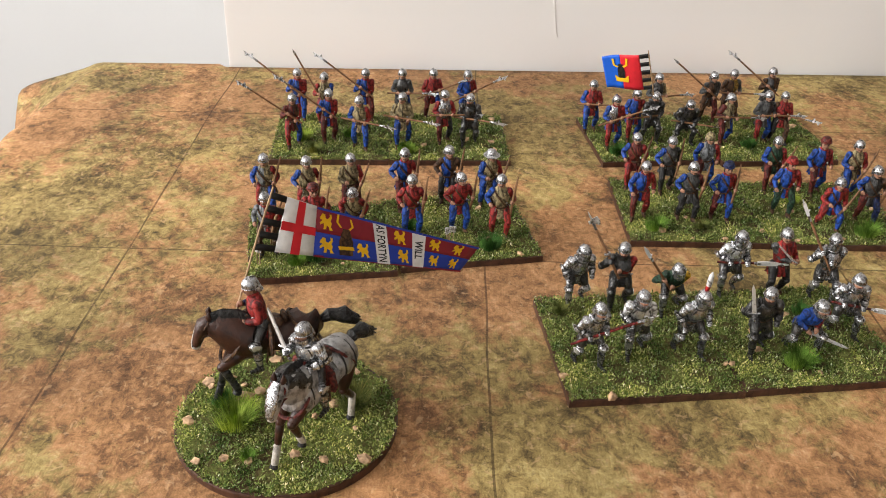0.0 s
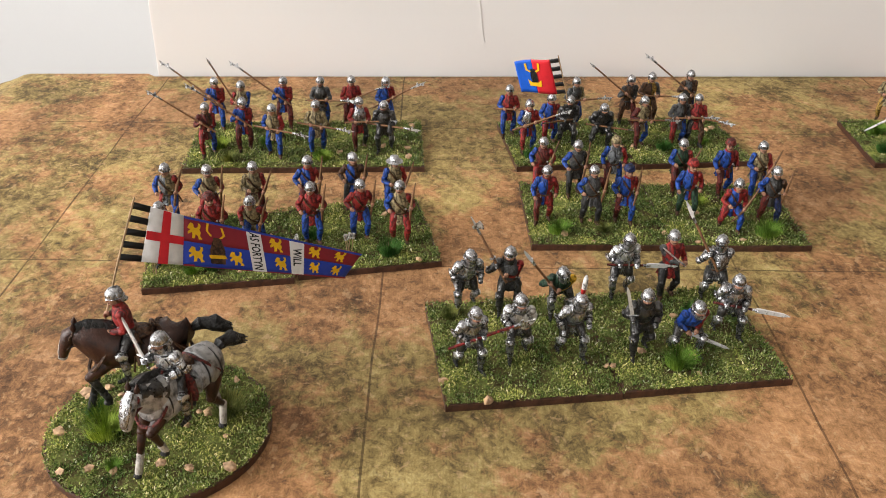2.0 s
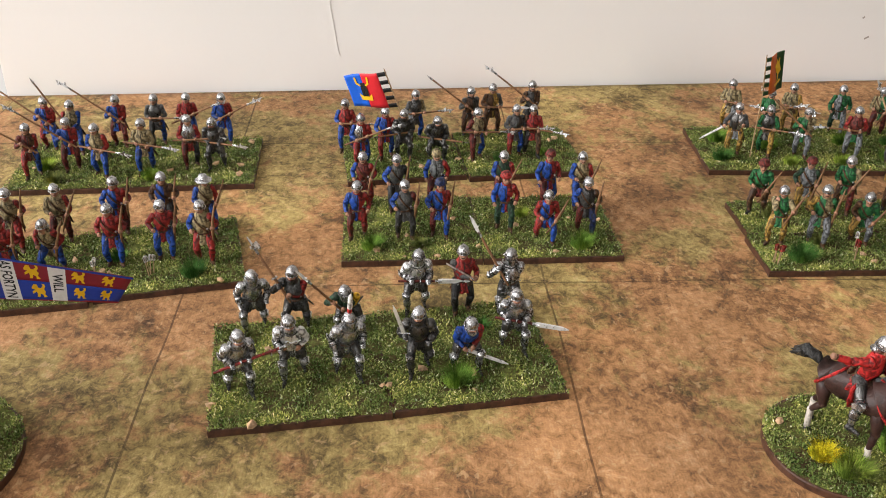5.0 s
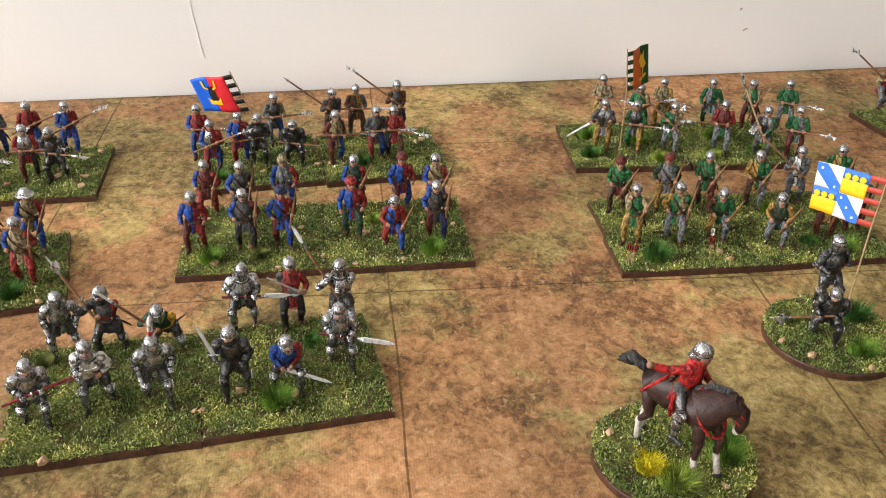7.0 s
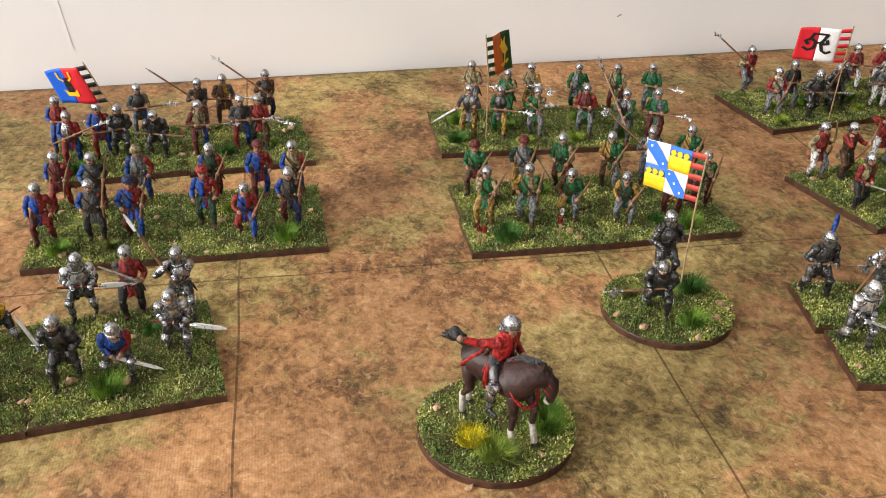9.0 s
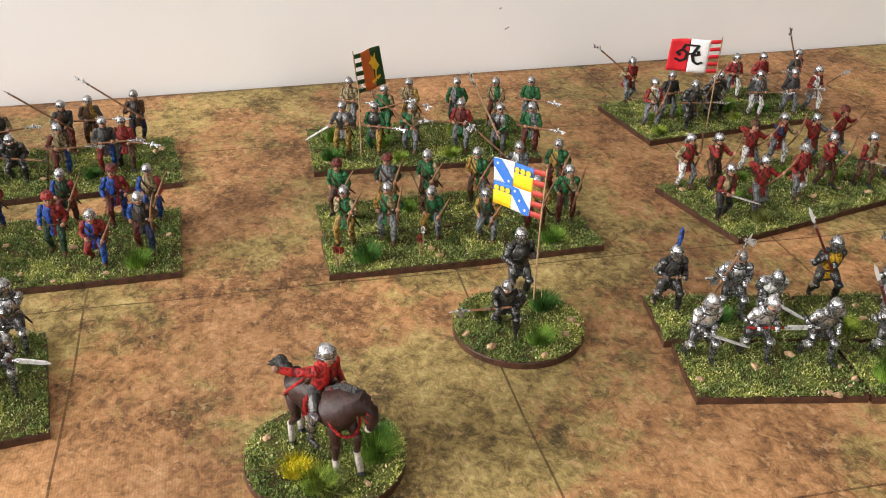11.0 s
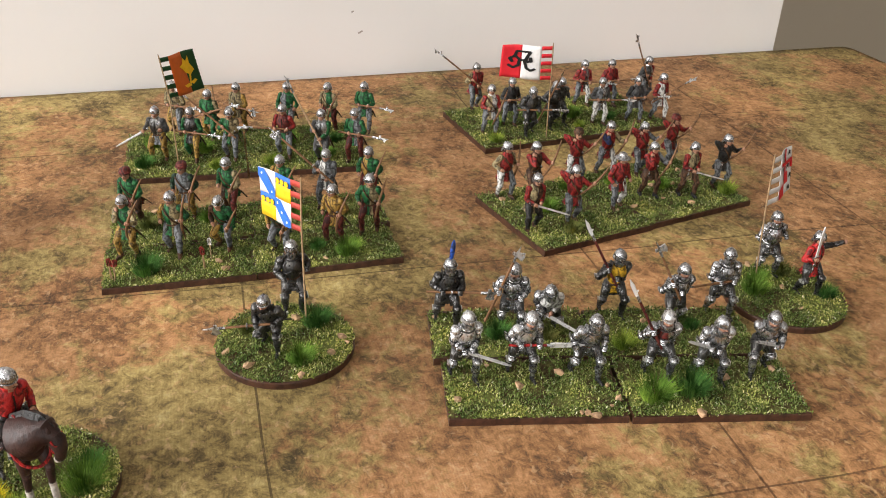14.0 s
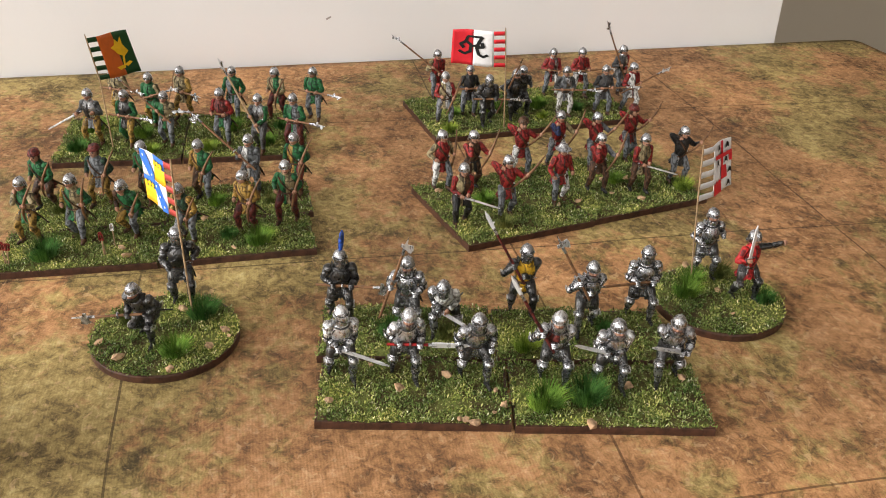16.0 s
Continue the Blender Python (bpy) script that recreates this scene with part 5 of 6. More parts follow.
regiment("miniature_billman", BILLS, [(438, 498), (455, 496), (474, 491), (501, 489), (519, 477), (536, 475)], -26, [
    dict(coat=("dull", "steel"), sleeve=("mail", "mail"), skirt=("grey", "grey"), hose=("ochre", "ochre"), stance="sword_side", label="miniature standard bearer in mail with drawn sword"),
    dict(coat=("dull", "dull"), sleeve=("green", "green"), hose=("green", "ochre"), stance="level_right"),
    dict(coat=("green", "cream"), sleeve=("green", "cream"), hose=("grey", "grey"), stance="shoulder_back"),
    dict(coat=("maroon", "maroon"), sleeve=("red", "red"), skirt=GREENS, hose=("grey", "grey"), stance="level_left"),
    dict(coat=("dull", "steel"), sleeve=("mail", "green"), hose=("mail", "mail"), stance="shoulder_high", shaft="pale_wood"),
    dict(coat=("green", "grey"), sleeve=GREENS, hose=("maroon", "maroon"), stance="level_right"),
], GB, seed=12)
GA = "miniature archer in a green livery coat"
regiment("miniature_archer", ARCHERS, [(422, 426), (446, 427), (465, 426), (489, 424), (511, 426), (531, 425)], -30, [
    dict(coat=GREENS, sleeve=GREENS, skirt=("maroon", "maroon"), hose=("brown", "brown"), hat="cap", hat_paint="maroon", stance="bow_low", lean=16, label="miniature archer in green with a red cap"),
    dict(coat=("grey", "grey"), sleeve=("deep_green", "deep_green"), hose=("ochre", "ochre"), hat="cap", hat_paint="maroon", stance="bow_slung", label="miniature archer in grey with a red cap"),
    dict(coat=GREENS, sleeve=("green", "cream"), hose=("brown", "maroon"), stance="bow_low"),
    dict(coat=("ochre", "green"), sleeve=("ochre", "green"), hose=("brown", "grey"), stance="bow_low"),
    dict(coat=("white", "grey"), sleeve=("grey", "grey"), hose=("grey", "grey"), stance="shoulder_back", head="axe", label="miniature soldier in grey and white with a polearm"),
    dict(coat=("ochre", "green"), sleeve=("green", "green"), hose=("maroon", "maroon"), stance="bow_slung"),
], GA, seed=13)
regiment("miniature_archer", ARCHERS, [(420, 398), (439, 396), (458, 393), (480, 384), (506, 389), (524, 395)], -28, [
    dict(coat=GREENS, sleeve=("cream", "cream"), hose=("ochre", "ochre"), stance="bow_draw", quiver=True),
    dict(coat=("green", "cream"), sleeve=("ochre", "green"), hose=("grey", "grey"), stance="bow_rest"),
    dict(coat=GREENS, sleeve=("brown", "green"), hose=("ochre", "grey"), stance="bow_low", lean=26, low=1.5, label="stooping miniature archer in green"),
    dict(coat=("deep_green", "deep_green"), sleeve=("ochre", "ochre"), hose=("grey", "grey"), stance="bow_low", lean=24, low=1.0, label="stooping miniature archer with ochre sleeves"),
    dict(coat=("ochre", "ochre"), sleeve=("ochre", "ochre"), hose=("maroon", "maroon"), stance="bow_slung", label="miniature archer in an ochre coat"),
    dict(coat=("green", "cream"), sleeve=GREENS, hose=("maroon", "maroon"), stance="bow_slung"),
], GA, seed=14)
# red and white company
RBILL = "miniature billman in red and grey"
regiment("miniature_billman", BILLS, [(626, 537), (637, 507), (666, 501), (694, 529), (711, 526), (738, 528)], 4, [
    dict(coat=("red", "red"), sleeve=("cream", "red"), hose=("grey", "grey"), stance="shoulder_back"),
    dict(coat=("black", "black"), sleeve=("black", "black"), hose=("grey", "grey"), stance="level_right", head="pike", label="miniature soldier in black with a polearm"),
    dict(coat=("dull", "dull"), plate="dull", stance="banner", label="miniature standard bearer in dark plate"),
    dict(coat=("red", "steel"), sleeve=("red", "red"), hose=("grey", "white"), stance="level_low"),
    dict(coat=("red", "red"), sleeve=("red", "red"), hose=("white", "grey"), stance="level_right"),
    dict(coat=("dull", "steel"), sleeve=("mail", "red"), hose=("grey", "grey"), stance="shoulder_high"),
], RBILL, seed=15)
regiment("miniature_billman", BILLS, [(620, 496), (643, 490), (661, 498), (690, 497), (713, 496), (730, 496)], 2, [
    dict(coat=("cream", "white"), sleeve=("red", "red"), hose=("grey", "grey"), stance="bow_low"),
    dict(coat=("dull", "dull"), plate="dull", stance="level_right", hat="visor", label="miniature knight in dark plate with a polearm"),
    dict(coat=("dull", "dull"), plate="dull", stance="upright", head="pike", label="miniature knight in dark plate"),
    dict(coat=("grey", "steel"), sleeve=("mail", "mail"), hose=("white", "white"), stance="level_right"),
    dict(coat=("mail", "mail"), sleeve=("black", "mail"), hose=("grey", "grey"), stance="level_right"),
    dict(coat=("white", "red"), sleeve=("red", "red"), hose=("grey", "white"), stance="rise_right"),
], RBILL, seed=16)
RA = "miniature archer in a red coat with drawn longbow"
REDS = ("red", "red")
regiment("miniature_archer", ARCHERS, [(598, 416), (612, 413), (640, 425), (661, 430), (679, 427), (701, 433)], 10, [
    dict(coat=REDS, sleeve=CREAM, hose=("white", "grey"), stance="bow_rest", label="miniature archer in a red sleeveless coat"),
    dict(coat=("brown", "brown"), sleeve=REDS, skirt=("cream", "black"), hose=("brown", "brown"), stance="bow_draw"),
    dict(coat=REDS, hose=("white", "grey"), hat_paint="brown", hat="cap", stance="bow_aim"),
    dict(coat=REDS, sleeve=("navy", "cream"), hose=("grey", "white"), stance="bow_draw"),
    dict(coat=REDS, sleeve=("red", "grey"), hose=("grey", "grey"), stance="bow_aim"),
    dict(coat=("red", "maroon"), sleeve=REDS, hose=("grey", "grey"), hat="cap", hat_paint="maroon", stance="bow_aim"),
], RA, seed=17)
regiment("miniature_archer", ARCHERS, [(598, 379), (619, 383), (648, 393), (670, 401), (690, 396), (713, 402)], 8, [
    dict(coat=("cream", "brown"), sleeve=REDS, skirt=("cream", "black"), hose=("black", "black"), stance="sword_low", label="miniature archer in red sleeves with drawn sword"),
    dict(coat=REDS, sleeve=("red", "red"), hose=("grey", "grey"), stance="bow_aim"),
    dict(coat=REDS, hose=("grey", "white"), hat="kettle", stance="swagger", label="stout miniature captain in red with brimmed helmet"),
    dict(coat=REDS, sleeve=("red", "grey"), skirt=("brown", "brown"), hose=("brown", "brown"), stance="bow_draw"),
    dict(coat=("cream", "cream"), sleeve=REDS, skirt=("cream", "brown"), hose=("brown", "brown"), stance="sword_low", label="miniature archer in cream and red with drawn sword"),
    dict(coat=("black", "black"), sleeve=("black", "black"), hose=("grey", "grey"), stance="bow_aim", label="miniature archer in a black coat with longbow"),
], RA, seed=18)
# knights of the other wing
regiment("miniature_knight", KNIGHTS, [(535, 315), (557, 305), (567, 294), (601, 306), (620, 290), (643, 295)], -12, [
    dict(coat=("dull", "dull"), plate="dull", hat="plume", plume="blue", stance="level_right", head="axe", lean=8, stride=4.2, label="miniature knight in dark plate with a blue plume"),
    dict(coat=("steel", "steel"), plate="steel", hat="sallet", stance="upright", head="axe", lean=5, label="miniature knight in plate holding an upright poleaxe"),
    dict(coat=("deep_green", "white"), sleeve=("steel", "white"), plate="steel", tabard="white", hat="visor", stance="sword_low", lean=36, low=2.0, label="crouching miniature knight in a white and green tabard"),
    dict(coat=("yellow", "yellow"), sleeve=("dull", "dull"), plate="dull", tabard="yellow", hat="visor", stance="overhead", head="glaive", lean=4, stride=3.6, shaft="maroon", label="miniature knight in a yellow tabard with a polearm"),
    dict(coat=("steel", "steel"), plate="steel", hat="sallet", stance="overhead", head="axe", lean=8),
    dict(coat=("steel", "steel"), plate="steel", hat="visor", stance="level_left", head="pike", lean=2),
], knight, 1.04, 5, 19)
regiment("miniature_knight", KNIGHTS, [(530, 280), (551, 274), (572, 267), (597, 262), (614, 255), (634, 253)], -6, [
    dict(coat=("bright", "bright"), plate="steel", hat="visor", hat_paint="bright", stance="sword_low", lean=12, stride=4.0, label="miniature knight in bright plate with a long sword"),
    dict(coat=("bright", "bright"), plate="steel", hat="sallet", hat_paint="bright", stance="level_right", head="long_blade", reach=(11, 4), shaft="scarlet", lean=16, label="miniature knight in bright plate with red-shafted glaive"),
    dict(coat=("steel", "steel"), plate="steel", hat="visor", stance="swagger", lean=18, stride=4.4),
    dict(coat=("maroon", "steel"), plate="steel", hat="sallet", hat_paint="bright", stance="overhead", head="glaive", shaft="maroon", lean=16, label="miniature knight in plate with a shouldered polearm"),
    dict(coat=("steel", "bright"), plate="steel", hat="sallet", stance="sword_cross", lean=22, stride=4.0, label="stooping miniature knight in plate with a sword"),
    dict(coat=("steel", "steel"), plate="steel", hat="sallet", stance="sword_slant", lean=22, stride=-4.2, turn=-20, label="miniature knight in plate with slanting sword"),
], knight, 1.04, 4, 20)
# commanders on the round bases
miniature("miniature_knight", 465, 313, -30, "stooping miniature knight in dark plate with a poleaxe", "commanders", plate="dull", coat=("dull", "dull"), hat="sallet", stance="level_left", head="axe", lean=30, low=2.5, stride=4.0)
miniature("miniature_knight", 480, 340, 0, "miniature knight in dark plate holding a banner pole", "commanders", plate="dull", coat=("dull", "dull"), hat="visor", stance="banner", lean=2, stride=1.4, scale=1.06)
miniature("miniature_knight", 682, 319, -8, "miniature knight in plate holding a white banner", "commanders", plate="steel", coat=("steel", "steel"), hat="sallet", stance="banner", lean=4, stride=2.4, scale=1.02)
miniature("miniature_captain", 689, 300, 12, "miniature captain in a red coat, sword raised", "commanders", coat=("scarlet", "scarlet"), sleeve=("scarlet", "dull"), hose=("dull", "dull"), hat="sallet", stance="captain", lean=3, stride=3.2)


# ---- horses: each cast in one piece ----
def horse(b, coat, mane, socks=None, bard=None, harness=None, gait=0, neck=0.0, tuck=False, blaze=False):
    """A galloping horse, hooves at the origin's height, looking along -y; neck swings the head to its right."""
    skin = bard or coat
    b.tube([(0, 17.5, 25), (0, 15.6, 26.5), (0, 11.5, 26.6), (0, 5, 25.4), (0, -3, 25.2), (0, -8.5, 26.2), (0, -11.6, 27.2)], [1.8, 4.9, 6.3, 6.0, 6.1, 6.3, 3.9], skin, 14, 1.06)
    b.ball((0, -9.5, 25.2), (5.2, 4.2, 5.6), skin, 12, 7)
    sw = Matrix.Rotation(radians(neck), 4, "Z")
    q = lambda p: sw @ (Vector(p) - Vector((0, -8.6, 0))) + Vector((0, -8.6, 0))
    crest = [(0, -6.6, 27.4), (0, -11.0, 30.4), (0, -15.0, 32.4), (0, -17.6, 32.4)]
    face = [(0, -16.8, 34.4), (0, -18.8, 32.8), (0, -20.4, 29.4), (0, -21.7, 26.0), (0, -22.1, 24.8)]
    poll = Vector((0, -1.6, -1.4))
    if tuck:
        crest = [(0, -6.6, 27.6), (0, -11.6, 31.0), (0, -16.0, 31.8), (0, -18.6, 29.8)]
        face = [(0, -17.8, 31.6), (0, -19.6, 29.4), (0, -20.2, 26.0), (0, -19.6, 22.4), (0, -19.2, 21.2)]
        poll = Vector((0, -3.0, -4.6))
    b.tube([q(p) for p in crest], [6.5, 5.8, 4.3, 2.9], skin, 16, 1.15)
    b.tube([q(p) for p in face], [1.9, 2.9, 2.35, 1.8, 1.25], bard or coat, 14, 0.85)
    cheek = Vector(face[1]).lerp(Vector(face[2]), 0.25) + Vector((0, 1.3, -0.8))
    b.ball(q(cheek), (1.9, 2.2, 2.2), coat, 10, 7)
    b.ball(q(Vector(face[4]) + Vector((0, 0.3, 0.5))), (1.6, 1.6, 1.4), "hoof" if socks or blaze else coat, 10, 6)
    if blaze:
        b.tube([q(Vector(p) + Vector((0, -0.55 * r, 0.5 * r))) for p, r in zip(face[1:], (2.9, 2.35, 1.9, 1.4))], [0.3, 0.62, 0.66, 0.6], "hoof", 8, 0.7)
    for sx in (-1, 1):
        b.tube([q(Vector((sx * 1.2, -15.2, 36.2)) + poll), q(Vector((sx * 1.8, -15.4, 38.0)) + poll), q(Vector((sx * 1.6, -15.0, 39.6)) + poll)], [0.8, 0.95, 0.12], coat, 7)
        b.ball(q(Vector(face[1]).lerp(Vector(face[2]), 0.2) + Vector((sx * 2.2, -0.5, 0.3))), (0.45, 0.55, 0.5), "black", 7, 5)
        b.ball(q(Vector(face[3]) + Vector((sx * 1.0, -1.0, -0.3))), (0.35, 0.4, 0.4), "black", 6, 4)
    top = [Vector(p) + Vector((0, 2.4 * k, 0.95 * r)) for p, r, k in zip(crest, (6.5, 5.8, 4.6, 3.4), (0.9, 0.9, 0.7, 0.2))]
    for i in range(22):
        t = i / 21 * 2.999
        p = q(top[int(t)].lerp(top[int(t) + 1], t - int(t)))
        b.tube([p + Vector((0, 0, -0.6)), p + Vector((0.4, 0.5, 0.7)), p + Vector((1.7, 0.9, -0.9)), p + Vector((2.9 + 0.6 * math.sin(i * 2.3), 1.4, -3.2))], [0.9, 1.0, 0.9, 0.2], mane, 7)
    tail = [(0, 16.8, 27.6), (0.4, 20.4, 29.4), (0.9, 25.0, 29.0), (1.4, 29.4, 26.0)]
    b.tube(tail, [1.2, 2.2, 2.9, 1.6], mane, 10)
    for dx, dz in ((-1.0, 0.6), (0.9, -0.7), (0.2, 1.0), (-0.6, -1.2), (1.1, 0.7), (-1.4, -0.3), (0.3, -1.7)):
        b.tube([(x + dx * k * 0.5, y + 0.4 * k, z + dz * k * 0.4) for k, (x, y, z) in enumerate(tail)], [0.6, 1.0, 1.1, 0.25], mane, 6)
    legs = [  # hip, knee, fetlock, hoof
        [(-3.0, -8.6, 23), (-3.2, -13.2, 15.6), (-3.2, -15.4, 7.4), (-3.2, -17.4, 1.3)],
        [(3.0, -8.6, 23), (3.1, -15.0, 18.6), (3.1, -12.0, 11.6), (3.1, -10.8, 8.6)],
        [(-3.2, 13.0, 23), (-3.4, 14.6, 14.4), (-3.3, 19.0, 9.0), (-3.3, 20.2, 1.3)],
        [(3.2, 13.0, 23), (3.4, 10.6, 14.6), (3.2, 15.6, 8.8), (3.2, 14.6, 1.3)],
    ]
    if gait:
        legs[0] = [(-3.0, -8.6, 23), (-3.1, -9.6, 14.6), (-3.1, -8.8, 7.0), (-3.1, -9.6, 1.3)]
        legs[1] = [(3.0, -8.6, 23), (3.1, -13.6, 17.0), (3.1, -13.0, 9.4), (3.1, -14.8, 2.2)]
        legs[2] = [(-3.2, 13.0, 23), (-3.4, 11.6, 14.4), (-3.3, 15.6, 9.0), (-3.3, 15.4, 1.3)]
        legs[3] = [(3.2, 13.0, 23), (3.4, 14.6, 14.6), (3.2, 18.6, 8.8), (3.2, 18.6, 1.3)]
    for k, (h, kn, f, o) in enumerate(legs):
        b.limb(h, kn, 3.0 if k > 1 else 2.5, 1.55, coat, 9, 1.12)
        b.ball(kn, (1.65, 1.75, 1.6), coat, 9, 6)
        b.limb(kn, f, 1.45, 1.05, coat if socks else "black", 9)
        b.ball(f, (1.3, 1.4, 1.25), "hoof" if socks else "black", 8, 5)
        b.limb(f, o, 1.15, 1.2, "hoof" if socks else "black", 8)
        b.tube([Vector(o) + Vector((0, -0.2, -0.1)), Vector(o) + Vector((0, -0.5, -1.25))], [1.25, 1.55], "black", 8)
    for sx in (-1, 1):
        b.tube([(sx * 2.6, 1.0, 31.0), (sx * 5.6, 0.8, 28.6), (sx * 6.6, 0.4, 25.0), (sx * 6.7, 0.2, 22.8)], [2.4, 3.0, 2.8, 1.8], harness or "brown", 10, 0.32)
        b.tube([(sx * 6.9, -0.6, 26.0), (sx * 7.4, -1.6, 20.4)], [0.3, 0.3], "brown", 6)
    b.ball((0, 1.2, 30.6), (4.2, 5.6, 1.8), "brown", 12, 6)
    b.ball((0, 6.0, 32.0), (3.2, 1.2, 1.7), "brown", 8, 5)
    b.ball((0, -3.8, 32.0), (2.4, 1.1, 1.8), "brown", 8, 5)
    if bard:
        b.tube([(0, 18.4, 25.6), (0, 16.0, 26.4), (0, 10.5, 26.2), (0, 5.0, 25.6)], [3.0, 6.0, 7.2, 6.7], bard, 14, 1.02)
        b.tube([(0, -3.5, 25.0), (0, -9.5, 25.2), (0, -13.4, 25.6)], [6.8, 7.1, 4.0], bard, 14, 1.02)
        b.tube([q((0, -8.6, 30.2)), q((0, -12.0, 32.4)), q((0, -16.6, 34.6))], [6.2, 5.4, 3.4], "dull", 16, 0.9)
        b.tube([q((0, -17.8, 35.8)), q((0, -20.4, 33.0)), q((0, -22.2, 29.2)), q((0, -23.2, 25.8))], [1.5, 2.2, 2.0, 1.2], "steel", 12, 0.55)
        for sx in (-1, 1):
            b.ball(q((sx * 2.3, -20.4, 31.4)), (0.4, 0.7, 0.6), "black", 7, 5)
        for y in (-8.4, 8.2, 13.6):
            b.tube([(6.9 * math.cos(a), y, 25.6 + 7.0 * math.sin(a)) for a in [math.pi * (1.1 - 1.2 * j / 12) for j in range(13)]], [0.32] * 13, "black", 5)
    if harness:
        def hoop(y, rx, rz, cz, tilt, r=0.6):
            pts = [(rx * math.sin(a), y + tilt * math.cos(a), cz + rz * math.cos(a)) for a in [2 * math.pi * j / 20 for j in range(21)]]
            b.tube(pts, [r] * 21, harness, 5)
        hoop(-10.4, 6.0, 6.2, 26.0, 4.6)
        hoop(0.6, 6.2, 6.4, 25.4, 0.6)
        hoop(12.4, 6.3, 6.0, 26.6, -5.0)
        for sx in (-1, 1):
            b.tube([q((sx * 1.5, -20.6, 29.0)), q((sx * 2.9, -13.4, 31.2)), (sx * 1.5, -5.4, 35.5)], [0.42, 0.42, 0.42], harness, 5)
        for y, z, r in ((-16.6 + poll.y, 34.6 + poll.z, 2.75), (-19.6 - poll.y * 0.3, 31.0 + poll.z, 2.25)):
            c = q((0, y, z))
            b.tube([c + sw @ Vector((r * math.cos(a), 0.55 * r * math.sin(a), 0.75 * r * math.sin(a))) for a in [2 * math.pi * j / 12 for j in range(13)]], [0.36] * 13, harness, 5)


def mounted(x, y, turn, horse_label, rider_label, horse_spec, rider_spec, scale=1.0, rider=1.0, seat=0.0):
    b = Build()
    horse(b, **horse_spec)
    h = tagged(new("miniature_horse", b.mesh("miniature_horse")), horse_label, "figurine", "mounted miniatures")
    h.matrix_basis = pose(x * 0.001, y * 0.001, 0.0034, 0, 0, turn) @ Matrix.Scale(scale, 4)
    r = Build()
    figure(r, seat=True, **rider_spec)
    ob = tagged(new("miniature_rider", r.mesh("miniature_rider")), rider_label, "figurine", "mounted miniatures")
    at = Matrix.Rotation(radians(turn), 3, "Z") @ Vector((0, 1.2 + seat, 0))
    ob.matrix_basis = pose(x * 0.001 + at.x * 0.001, y * 0.001 + at.y * 0.001, 0.0034 + 0.0320 * scale - 0.0142 * rider, 0, 0, turn + rider_spec.get("gaze", 0) * 0.2) @ Matrix.Scale(rider, 4)


mounted(80.5, 291, -72, "bay brown miniature horse galloping on the round base", "miniature rider in a red coat carrying a pennon",
        dict(coat="bay", mane="black", harness="brown", neck=-8, blaze=True), dict(coat=("scarlet", "red"), sleeve=("navy", "red"), hose=("steel", "steel"), plate=None, stance="rein", lean=10, gaze=14, hat_paint="steel"), 1.0, 1.06, -2.5)
mounted(97, 271, -33, "miniature horse in pale grey plate barding", "miniature knight in plate riding with drawn sword",
        dict(coat="bay", mane="black", socks=True, bard="pale_bard", harness="maroon", neck=6), dict(coat=("steel", "bright"), plate="steel", skirt=None, tabard=None, stance="sword_up", lean=14, hat="sallet", gaze=-8), 0.96, 1.04, -1.5)
mounted(388.5, 264, 30, "dark chestnut miniature horse with red harness", "miniature rider in a scarlet coat, arm outstretched",
        dict(coat="chestnut", mane="black", socks=True, harness="scarlet", gait=1, neck=28, tuck=True), dict(coat=("scarlet", "scarlet"), sleeve=("scarlet", "scarlet"), hose=("steel", "steel"), plate=None, stance="captain_ride", lean=16, gaze=16), 0.88, 1.14)


